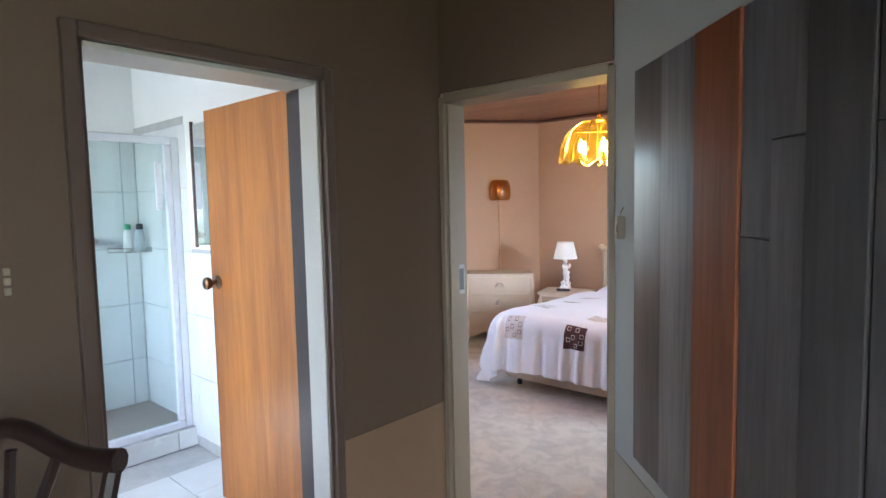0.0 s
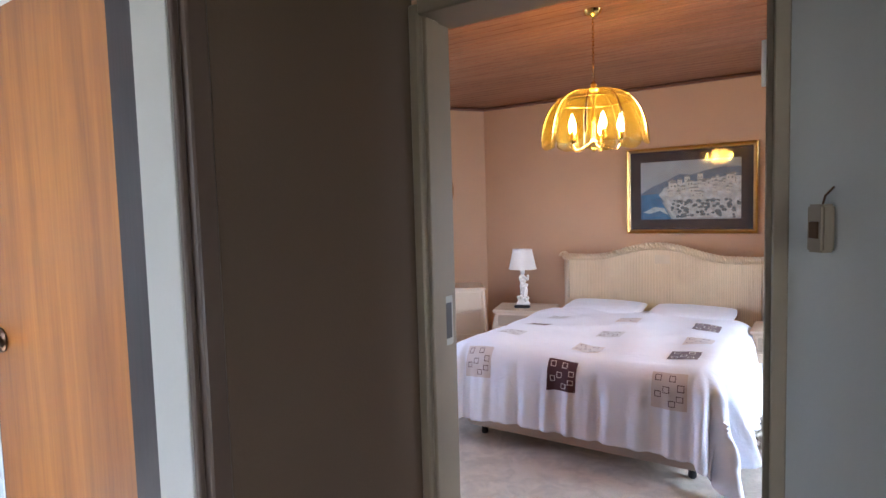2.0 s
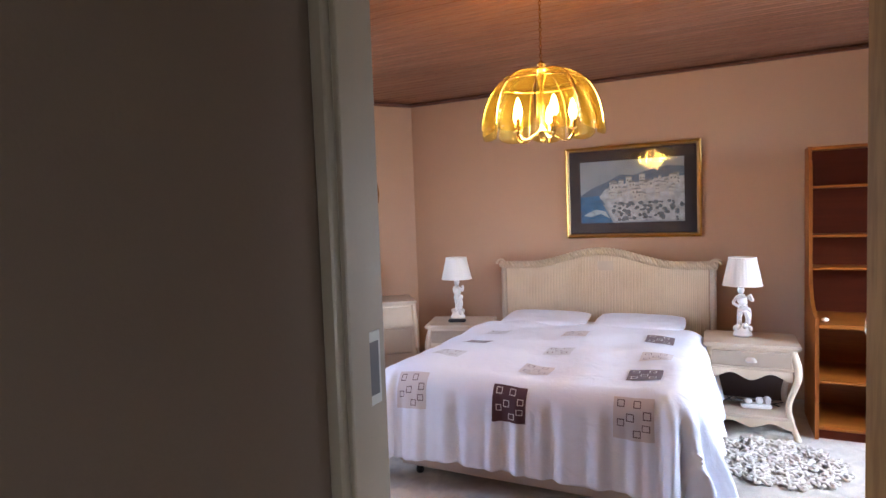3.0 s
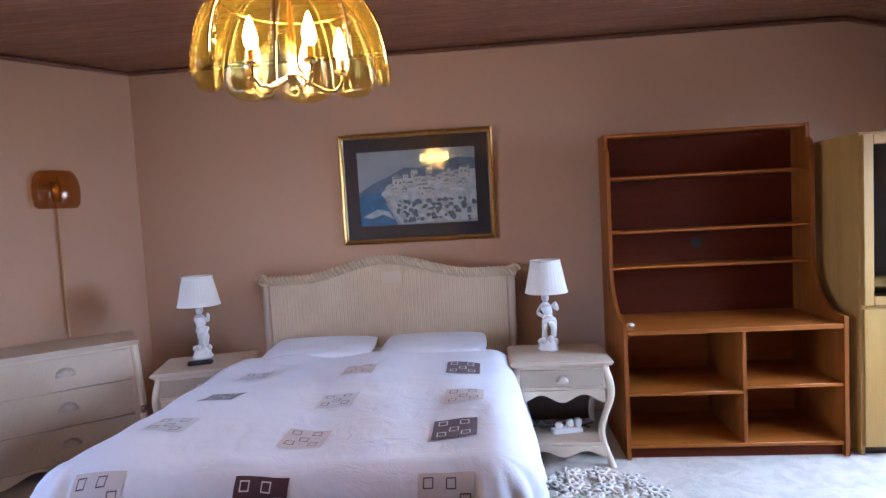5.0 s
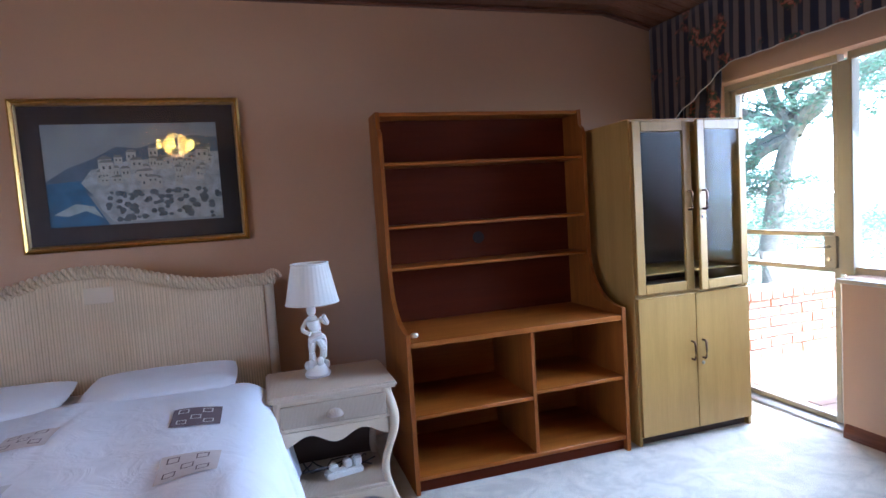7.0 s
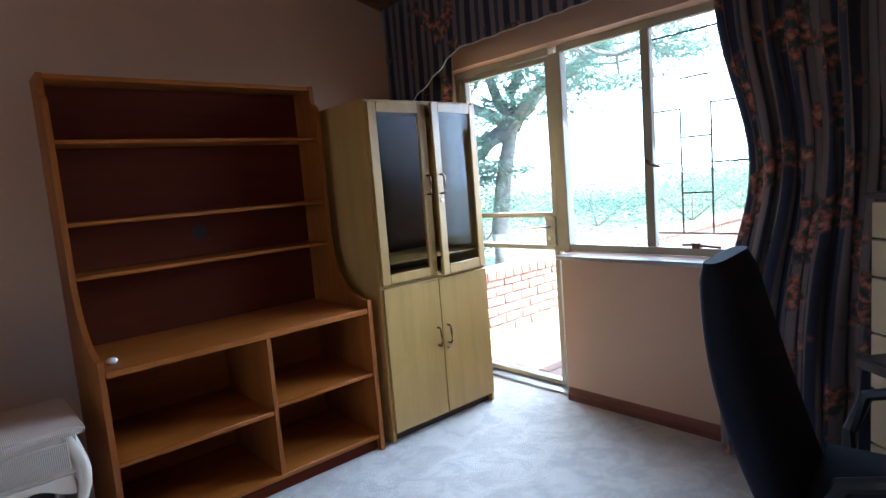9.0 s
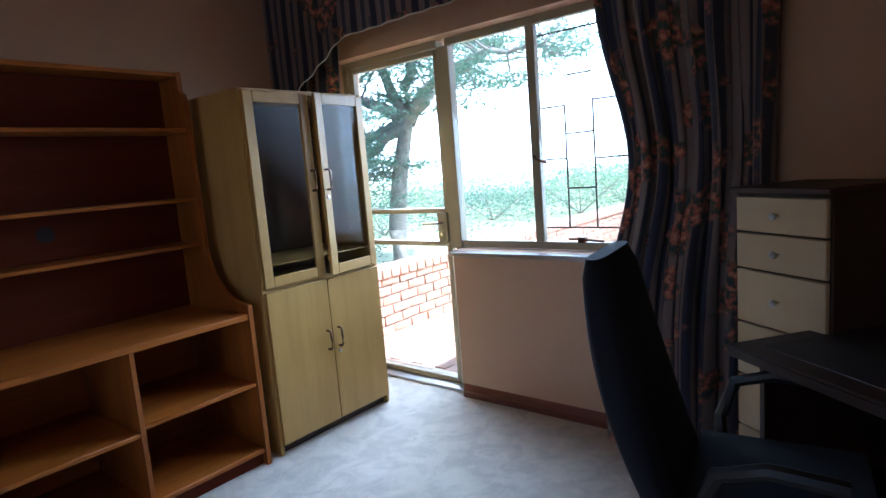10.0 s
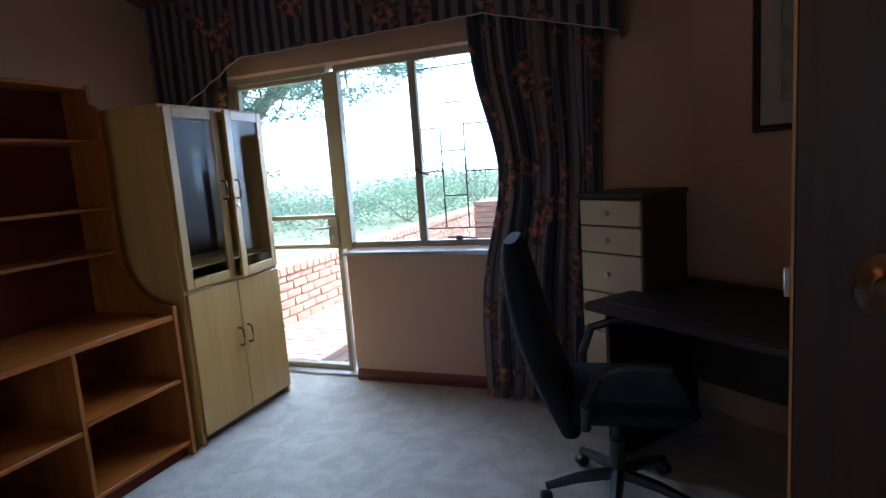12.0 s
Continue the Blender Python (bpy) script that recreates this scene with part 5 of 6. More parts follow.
def nightstand(m, label, w=0.57, d=0.44, h=0.61):
    t = thing("nightstand", m, label, "nightstand", "nightstands beside the bed")
    part("top", boxed(-w / 2, w / 2, -d / 2, d / 2, h - 0.028, h, 0.009, 2), M_WICKER, t, "woven top with a rounded lip")
    part("case", boxed(-w / 2 + 0.025, w / 2 - 0.025, -d / 2 + 0.02, d / 2 - 0.02, h - 0.165, h - 0.0285, 0.004), M_CREAM, t)
    dr = part("drawer", boxed(-w / 2 + 0.055, w / 2 - 0.055, -d / 2 + 0.006, -d / 2 + 0.0195, h - 0.145, h - 0.045, 0.004), M_WICKERD, t)
    part("pull", shell_pull(bmesh.new(), 0.0, -d / 2 + 0.006, h - 0.10, 0.035), M_SHELL, dr)
    part("apron", prism(bmesh.new(), scallop(w - 0.10, h - 0.166, h - 0.235, 0.045), -d / 2 + 0.018, -d / 2 + 0.032, "y"), M_CREAM, t)
    for sx in (-1, 1):
        for sy in (-1, 1):
            part("leg", cabriole(bmesh.new(), sx * (w / 2 - 0.035), sy * (d / 2 - 0.035), 0.0, h - 0.03, sx, sy * 0.4), M_CREAM, t)
        part("side_apron", boxed(sx * (w / 2 - 0.035) - 0.006, sx * (w / 2 - 0.035) + 0.006, -d / 2 + 0.05, d / 2 - 0.05, h - 0.21, h - 0.167, 0.003), M_CREAM, t)
    part("lower_shelf", boxed(-w / 2 + 0.05, w / 2 - 0.05, -d / 2 + 0.03, d / 2 - 0.03, 0.12, 0.14, 0.004), M_WICKER, t)
    part("lower_apron", prism(bmesh.new(), scallop(w - 0.10, 0.119, 0.06, 0.035), -d / 2 + 0.024, -d / 2 + 0.038, "y"), M_CREAM, t)
    # added dark sheet that stands in for the shade in the open recess
    part("recess_shade_panel", boxed(-w / 2 + 0.05, w / 2 - 0.05, d / 2 - 0.034, d / 2 - 0.024, 0.14, h - 0.17), M_DRAWERSIDE, t)
    return t


NS_R = pose(-0.158, 5.99, 0)
NS_L = pose(-2.33, 6.05, 0, 0, 0, 16)
nightstand(NS_R, "cream wicker nightstand with one drawer and curved legs")
nightstand(NS_L, "cream wicker nightstand with one drawer beside the chest")


def limb(bm, pts, r, seg=10, taper=None, n=7):
    """A tube through its points along a smooth curve."""
    taper = taper or [1.0] * len(pts)
    p = [Vector((*q, k)) for q, k in zip(pts, taper)]
    p = [2 * p[0] - p[1]] + p + [2 * p[-1] - p[-2]]
    out = []
    for a, b, c, d in zip(p, p[1:], p[2:], p[3:]):
        for i in range(n):
            u = i / n
            out.append(0.5 * (2 * b + (c - a) * u + (2 * a - 5 * b + 4 * c - d) * u * u + (3 * b - a - 3 * c + d) * u ** 3))
    out.append(p[-2])
    tube(bm, [q.to_3d() for q in out], r, seg, [q.w for q in out])


def statue_lamp(m, label, flip=1):
    t = thing("table_lamp", m, label, "lamp", "figure lamps on the nightstands")
    bm = bmesh.new()
    capped_lathe(bm, [(0.062, 0.0), (0.066, 0.012), (0.056, 0.024), (0.05, 0.045), (0.044, 0.06)], 18)
    for a in range(7):
        ellipsoid(bm, (0.045 * math.cos(a), 0.04 * math.sin(a), 0.05 + 0.012 * (a % 3)), (0.02, 0.018, 0.022), 8)
    f = flip
    limb(bm, [(-0.016 * f, 0, 0.06), (-0.022 * f, -0.006, 0.12), (-0.012 * f, 0, 0.18)], 0.020, 8, [0.7, 0.9, 1.15])
    limb(bm, [(0.026 * f, 0.004, 0.07), (0.034 * f, -0.012, 0.13), (0.012 * f, 0, 0.185)], 0.020, 8, [0.7, 0.95, 1.15])
    limb(bm, [(0, 0, 0.17), (0.004 * f, 0, 0.215), (-0.006 * f, 0, 0.26), (-0.004 * f, 0, 0.285)], 0.034, 10, [1.0, 0.86, 1.05, 0.5])
    ellipsoid(bm, (-0.010 * f, -0.004, 0.312), (0.024, 0.025, 0.029), 10)
    limb(bm, [(0.026 * f, 0, 0.27), (0.062 * f, -0.012, 0.245), (0.046 * f, -0.028, 0.285)], 0.011, 8)
    limb(bm, [(-0.034 * f, 0, 0.27), (-0.058 * f, -0.01, 0.225), (-0.026 * f, -0.036, 0.205)], 0.011, 8)
    limb(bm, [(-0.03 * f, -0.02, 0.17), (0.03 * f, -0.026, 0.19), (0.045 * f, 0.01, 0.15), (0.04 * f, 0.02, 0.08)], 0.013, 8)
    bmesh.ops.remove_doubles(bm, verts=bm.verts, dist=0.0004)
    part("figure_base", bm, M_STATUE, t)
    part("stem", tube(bmesh.new(), [(0, 0.004, 0.33), (0, 0, 0.40)], 0.008, 8), M_BRASS, t)
    n = 96
    bm = bmesh.new()
    lathe(bm, [(0.132, 0.345), (0.130, 0.352), (0.092, 0.525), (0.093, 0.532)], n, 0, 0, lambda a, z: 1 + 0.009 * math.sin(a * 32))
    sh = part("shade", bm, M_SHADE, t, "pleated off-white fabric shade", angle=80)
    sol = sh.modifiers.new("thickness", "SOLIDIFY")
    sol.thickness = 0.002
    for z, r in ((0.347, 0.131), (0.530, 0.092)):
        bm = bmesh.new()
        tube(bm, [(r * math.cos(a), r * math.sin(a), z) for a in [2 * math.pi * k / 40 for k in range(41)]], 0.004, 6)
        part("shade_rim", bm, M_SHADE, t)
    return t


statue_lamp(pose(-0.198, 6.05, 0.611) @ Matrix.Diagonal((0.95, 0.95, 1.02, 1)), "white figure lamp with a pleated shade on the nightstand", 1)
statue_lamp(pose(-2.42, 6.17, 0.611, 0, 0, 150), "white figure lamp with a pleated shade on the far nightstand", -1)

# a small dark handset at the foot of the far lamp, and cables on the lower shelf
t = thing("handset", pose(-2.34, 5.98, 0.611, 0, 0, 20), "black cordless handset lying on the nightstand", "handset")
part("body", boxed(-0.075, 0.075, -0.022, 0.022, 0, 0.028, 0.008, 3), M_BLACK, t)
t = thing("plug_strip", pose(-0.12, 5.96, 0.141, 0, 0, 12), "white multi-plug adaptor with plugs on the lower shelf", "adaptor")
part("strip", boxed(-0.09, 0.09, -0.03, 0.03, 0, 0.03, 0.006, 2), M_WHITE, t)
for k, (x, y) in enumerate(((-0.05, 0.0), (0.02, 0.004), (0.065, -0.004))):
    part("plug", boxed(x - 0.02, x + 0.02, y - 0.02, y + 0.02, 0.031, 0.062 + 0.008 * k, 0.007, 2), M_WHITE, t)
t = thing("cable", pose(-0.15, 6.0, 0.141), "tangled black lamp cables on the lower shelf", "cable")
for ph in (0.0, 1.7, 3.1):
    pts = [(-0.17 + 0.034 * k + 0.02 * math.sin(k * 1.7 + ph), 0.05 * math.sin(k * 0.9 + ph) + 0.03, 0.008 + 0.03 * abs(math.sin(k * 0.8 + ph))) for k in range(11)]
    part("loop", tube(bmesh.new(), pts, 0.004, 6), M_BLACK, t)


def chest(m, w, d, h, cols, label, category="chest of drawers"):
    """A bombe wicker chest: swelling sides, three rows of drawers with shell pulls, scalloped apron."""
    t = thing("wicker_chest", m, label, category)
    part("top", boxed(-w / 2, w / 2, -d / 2, d / 2, h - 0.03, h, 0.009, 2), M_WICKER, t)
    def swell(z):
        f = (z - 0.1) / (h - 0.14)
        return 0.035 * math.sin(max(0, min(1, 1 - f)) ** 1.3 * math.pi) - 0.035
    n = 14
    front = []
    for k in range(n + 1):
        z = 0.11 + (h - 0.141) * k / n
        front.append((-d / 2 + 0.02 - (swell(z) + 0.035) * 0.9, z))
    bm = prism(bmesh.new(), [(y, z) for y, z in front] + [(d / 2 - 0.01, h - 0.031), (d / 2 - 0.01, 0.11)], -w / 2 + 0.03, w / 2 - 0.03, "x")
    part("body", bm, M_CREAM, t)
    rows = [(0.125, 0.33), (0.34, 0.545), (0.555, h - 0.045)]
    for z0, z1 in rows:
        for c in range(cols):
            xa = -w / 2 + 0.055 + (w - 0.11) * c / cols + 0.006
            xb = -w / 2 + 0.055 + (w - 0.11) * (c + 1) / cols - 0.006
            bm = bmesh.new()
            g = []
            for k in range(7):
                z = z0 + (z1 - z0) * k / 6
                y = -d / 2 + 0.02 - (swell(z) + 0.035) * 0.9
                g.append([bm.verts.new((x, yy, z)) for x in (xa, xb) for yy in (y - 0.018, y + 0.004)])
            for a, b in zip(g, g[1:]):
                for i, j in ((0, 2), (2, 3), (3, 1), (1, 0)):
                    bm.faces.new((a[i], a[j], b[j], b[i]))
            bm.faces.new([g[0][i] for i in (0, 1, 3, 2)])
            bm.faces.new([g[-1][i] for i in (0, 2, 3, 1)])
            dr = part("drawer", bm, M_WICKER, t)
            zc = (z0 + z1) / 2
            yc = -d / 2 + 0.02 - (swell(zc) + 0.035) * 0.9 - 0.018
            part("pull", shell_pull(bmesh.new(), (xa + xb) / 2, yc, zc, 0.050), M_SHELL, dr)
    part("apron", prism(bmesh.new(), scallop(w - 0.08, 0.109, 0.035, 0.06), -d / 2 + 0.005, -d / 2 + 0.022, "y"), M_CREAM, t)
    for sx in (-1, 1):
        pts, tp = [], []
        for k in range(17):
            z = (h - 0.035) * k / 16
            o = (swell(max(0.1, z)) + 0.035) * 0.9 if z > 0.1 else 0.03 * (0.1 - z) / 0.1
            pts.append((sx * (w / 2 - 0.03 + o * 0.6), -d / 2 + 0.022 - o, z))
            tp.append(1.0)
        part("corner_post", tube(bmesh.new(), pts, 0.021, 8, tp), M_CREAM, t)
        part("leg", tube(bmesh.new(), [(sx * (w / 2 - 0.04), d / 2 - 0.04, 0), (sx * (w / 2 - 0.04), d / 2 - 0.04, 0.115)], 0.02, 8), M_CREAM, t)
    return t


chest(pose(-3.18, 5.92, 0, 0, 0, 38), 0.80, 0.44, 0.78, 1, "cream wicker chest of three drawers set across the corner")
chest(pose(-3.465, 4.70, 0, 0, 0, 90), 1.30, 0.44, 0.78, 2, "long cream wicker dresser under the mirror", "dresser")
t = thing("glass_top", pose(-3.465, 4.70, 0.781, 0, 0, 90), "sheet of tinted glass lying on the dresser", "glass sheet")
part("sheet", boxed(-0.64, 0.64, -0.21, 0.21, 0, 0.006, 0.002), paint("grey_green_glass", (0.20, 0.23, 0.21), 0.06, 0.05, 3, 0.0), t)


def wall_mirror():
    t = thing("wall_mirror", pose(XW + 0.004, 5.02, 1.60, 0, 0, 90), "oval mirror in a wavy cream wicker frame on the wall", "mirror")
    n = 96
    bm = bmesh.new()
    ins, mid, out = [], [], []
    for k in range(n):
        a = 2 * math.pi * k / n
        c, s = math.cos(a), math.sin(a)
        ex, ez = 0.43 * abs(c) ** 0.75 * (1 if c > 0 else -1), 0.235 * abs(s) ** 0.75 * (1 if s > 0 else -1)
        r = 1.0 / max(abs(c) / 0.56, abs(s) / 0.34)
        ox, oz = r * c, r * s
        ox *= 1 + 0.035 * math.cos(a * 8)
        oz *= 1 + 0.05 * math.cos(a * 4 + math.pi)
        ins.append(((ex, -0.014, ez), (ex, 0.0, ez)))
        mid.append((ex * 0.5 + ox * 0.5, -0.034, ez * 0.5 + oz * 0.5))
        out.append(((ox, -0.012, oz), (ox, 0.0, oz)))
    A = [bm.verts.new(p[1]) for p in ins]
    B = [bm.verts.new(p[0]) for p in ins]
    C = [bm.verts.new(p) for p in mid]
    E = [bm.verts.new(p[0]) for p in out]
    F = [bm.verts.new(p[1]) for p in out]
    for g, h in ((A, B), (B, C), (C, E), (E, F)):
        for k in range(n):
            bm.faces.new((g[k], g[(k + 1) % n], h[(k + 1) % n], h[k]))
    part("frame", bm, M_WICKERB, t, angle=60)
    bm = bmesh.new()
    v = [bm.verts.new((p[0][0] * 1.02, -0.006, p[0][2] * 1.02)) for p in ins]
    w2 = [bm.verts.new((p[0][0] * 1.02, -0.002, p[0][2] * 1.02)) for p in ins]
    bm.faces.new(v)
    bm.faces.new(list(reversed(w2)))
    for k in range(n):
        bm.faces.new((v[k], v[(k + 1) % n], w2[(k + 1) % n], w2[k]))
    part("glass", bm, M_MIRROR, t)
    pts = [(p[0][0], -0.017, p[0][2]) for p in ins] + [(ins[0][0][0], -0.017, ins[0][0][2])]
    part("inner_rim", tube(bmesh.new(), pts, 0.008, 6), M_WICKERB, t)


wall_mirror()


def sconce():
    ang = math.degrees(math.atan2(YN - 5.94, -3.115 - XW))
    t = thing("wall_sconce", pose(-3.425, 6.285, 1.76, 0, 0, ang), "unlit smoked amber glass wall sconce on a brass stem", "sconce")
    n = 24
    bm = bmesh.new()
    pts = []
    for r, z in ((0.112, -0.125), (0.134, -0.10), (0.142, -0.04), (0.142, 0.02), (0.130, 0.08), (0.108, 0.118), (0.085, 0.132)):
        pts.append([bm.verts.new((r * math.sin(math.pi * (k / n - 0.5)), -0.02 - 0.55 * r * math.cos(math.pi * (k / n - 0.5)), z)) for k in range(n + 1)])
    for a, b in zip(pts, pts[1:]):
        for k in range(n):
            bm.faces.new((a[k], a[k + 1], b[k + 1], b[k]))
    o = part("shade", bm, M_SMOKE, t, angle=80)
    sol = o.modifiers.new("thickness", "SOLIDIFY")
    sol.thickness = 0.004
    part("stem", tube(bmesh.new(), [(0, 0, -0.03), (0, -0.05, -0.035), (0, -0.055, 0.03)], 0.008, 8), M_BRASS, t)
    part("candle", capped_lathe(bmesh.new(), [(0.011, -0.01), (0.013, 0.02), (0.009, 0.06), (0.003, 0.085)], 12, 0, -0.055), M_BRASS, t)
    part("back_plate", boxed(-0.03, 0.03, -0.008, 0.0, -0.08, 0.06, 0.003), M_BRASS, t)
    part("cord", tube(bmesh.new(), [(0.0, -0.006, -0.08), (0.0, -0.006, -1.0)], 0.008, 8), M_GILTPALE, t, "pale brass tube running down the wall")


sconce()


# ---- picture over the bed ----
def picture(name, m, w, h, label, frame_w, mat_w, frame_mat, mount_mat):
    t = thing(name, m, label, "picture")
    def mitre(a, b, d0, d1, material, nm):
        for k in range(4):
            rot = Matrix.Rotation(k * math.pi / 2, 4, "Y")
            L, H = (w / 2, h / 2) if k % 2 == 0 else (h / 2, w / 2)
            bm = bmesh.new()
            sec = [(a, -d0), (a, -d1), ((a + b) / 2, -d1 - 0.006), (b, -d1 + 0.004), (b, -d0)]
            l = [bm.verts.new(rot @ Vector((-(L - s), y, H - s))) for s, y in sec]
            r = [bm.verts.new(rot @ Vector((L - s, y, H - s))) for s, y in sec]
            for i in range(len(sec)):
                j = (i + 1) % len(sec)
                bm.faces.new((l[i], r[i], r[j], l[j]))
            bm.faces.new(l)
            bm.faces.new(list(reversed(r)))
            part(nm, bm, material, t)
    mitre(0.0, frame_w * 0.55, 0.0, 0.026, frame_mat, "frame_side")
    mitre(frame_w * 0.55, frame_w, 0.0, 0.018, M_GILTPALE if frame_mat is M_GILT else frame_mat, "frame_side")
    part("backing", boxed(-w / 2 + 0.005, w / 2 - 0.005, -0.006, -0.0005, -h / 2 + 0.005, h / 2 - 0.005), M_BLACK, t)
    bm = bmesh.new()
    a, b = w / 2 - frame_w, h / 2 - frame_w
    for x0, x1, z0, z1 in ((-a, a, b - mat_w, b), (-a, a, -b, -b + mat_w), (-a, -a + mat_w, -b + mat_w, b - mat_w), (a - mat_w, a, -b + mat_w, b - mat_w)):
        box(bm, x0, x1, -0.012, -0.0065, z0, z1)
    part("mount", bm, mount_mat, t)
    return t, a - mat_w, b - mat_w


def coast_picture():
    M_MOUNT = paint("dark_plum_mount", (0.022, 0.014, 0.022), 0.6, 0.1, 8, 0.1, 120)
    t, a, b = picture("framed_print", pose(-1.020, YN - 0.004, 1.664, 1.2, 0, 0), 1.10, 0.785, "large framed print of a white seaside town, gilt frame", 0.036, 0.092, M_GILT, M_MOUNT)
    def art(nm, pts, c, lift, rough=0.7, var=0.3, sc=14.0):
        bm = bmesh.new()
        bm.faces.new([bm.verts.new((x * a, -0.0075 - lift, z * b)) for x, z in pts])
        part(nm, bm, paint(nm + "_print", c, rough, var, sc, 0.0, 60), t, smooth=False)
    art("sky", [(-1, -1), (1, -1), (1, 1), (-1, 1)], (0.33, 0.37, 0.42), 0.0, 0.7, 0.18, 6)
    art("mountain", [(-1, -0.1), (-0.75, 0.15), (-0.45, 0.33), (-0.2, 0.55), (0.05, 0.5), (0.3, 0.62), (0.7, 0.75), (1, 0.7), (1, -0.4), (-1, -0.4)], (0.13, 0.18, 0.26), 0.0003, 0.7, 0.3, 9)
    art("sea", [(-1, -1), (-0.35, -1), (-0.45, -0.7), (-0.55, -0.4), (-0.62, -0.1), (-1, -0.15)], (0.05, 0.17, 0.34), 0.0006, 0.7, 0.35, 16)
    art("surf", [(-0.95, -0.75), (-0.7, -0.55), (-0.5, -0.62), (-0.42, -0.85), (-0.6, -0.7), (-0.8, -0.8)], (0.42, 0.5, 0.55), 0.0009, 0.7, 0.2, 30)
    art("cliff", [(-0.62, -0.15), (-0.5, 0.1), (-0.1, 0.25), (0.3, 0.3), (0.75, 0.42), (1, 0.4), (1, -0.95), (-0.3, -0.95), (-0.42, -0.7), (-0.5, -0.4)], (0.48, 0.51, 0.55), 0.0009, 0.7, 0.35, 22)
    rng = random.Random(12)
    bm, bw, br = bmesh.new(), bmesh.new(), bmesh.new()
    for k in range(46):
        x = rng.uniform(-0.45, 0.85)
        z = rng.uniform(-0.35, 0.28) + 0.1 * x
        w, h = rng.uniform(0.06, 0.16), rng.uniform(0.10, 0.24)
        y = -0.0090 - 0.00004 * k
        bm.faces.new([bm.verts.new((p * a, y, q * b)) for p, q in ((x, z), (x + w, z), (x + w, z + h), (x, z + h))])
        br.faces.new([br.verts.new((p * a, y - 0.00002, q * b)) for p, q in ((x - 0.01, z + h), (x + w + 0.01, z + h), (x + w * 0.8, z + h + 0.05), (x + w * 0.2, z + h + 0.05))])
        for i in range(2):
            xx, zz = x + w * (0.2 + 0.45 * i), z + h * 0.45
            bw.faces.new([bw.verts.new((p * a, y - 0.00003, q * b)) for p, q in ((xx, zz), (xx + w * 0.16, zz), (xx + w * 0.16, zz + h * 0.25), (xx, zz + h * 0.25))])
    part("houses", bm, paint("white_house_print", (0.55, 0.55, 0.54), 0.7, 0.2, 18, 0.0), t, smooth=False)
    part("roofs", br, paint("grey_roof_print", (0.26, 0.27, 0.28), 0.7, 0.3, 18, 0.0), t, smooth=False)
    part("windows", bw, paint("dark_window_print", (0.10, 0.12, 0.14), 0.7, 0.2, 18, 0.0), t, smooth=False)
    bm = bmesh.new()
    for k in range(90):
        x, z = rng.uniform(-0.35, 0.98), rng.uniform(-0.95, -0.35)
        r = rng.uniform(0.02, 0.055)
        y = -0.0112 - 0.000004 * k
        bm.faces.new([bm.verts.new(((x + r * math.cos(q) * rng.uniform(0.7, 1.2)) * a, y, (z + r * 1.2 * math.sin(q)) * b)) for q in [math.pi * j / 3 for j in range(6)]])
    part("rocks", bm, paint("dark_rock_print", (0.12, 0.15, 0.18), 0.7, 0.5, 30, 0.0), t, smooth=False)
    g = part("glass", boxed(-a - 0.092, a + 0.092, -0.0155, -0.0135, -b - 0.092, b + 0.092), M_PANE, t)
    g.visible_shadow = False


coast_picture()


def dark_picture():
    mid = Vector((2.145, 3.006, 1.76))
    ang = math.degrees(math.atan2(3.46 - YS, XE - 1.86))
    m = Matrix.Translation(mid + Vector((-0.771, 0.636, 0)).normalized() * 0.012) @ Euler((0, 0, radians(ang + 180))).to_matrix().to_4x4()
    t, a, b = picture("framed_picture", m, 0.50, 0.68, "dark-framed picture with a pale mount in the desk corner", 0.03, 0.09, M_DARKWOOD, paint("grey_mount", (0.42, 0.40, 0.34), 0.6, 0.05, 6, 0.05))
    bm = bmesh.new()
    bm.faces.new([bm.verts.new((x, -0.0075, z)) for x, z in ((-a, -b), (a, -b), (a, b), (-a, b))])
    part("image", bm, paint("dusky_print", (0.30, 0.30, 0.26), 0.6, 0.4, 9, 0.0), t, smooth=False)
    bm = bmesh.new()
    rng = random.Random(4)
    ring = [rng.uniform(0.5, 1.1) for _ in range(40)]
    bm.faces.new([bm.verts.new((0.06 * r * math.cos(q), -0.008, -0.03 + 0.09 * r * math.sin(q))) for r, q in zip(ring, [math.pi * j / 20 for j in range(40)])])
    part("motif", bm, paint("dark_motif", (0.02, 0.03, 0.03), 0.6, 0.3, 20, 0.0), t, smooth=False)


dark_picture()


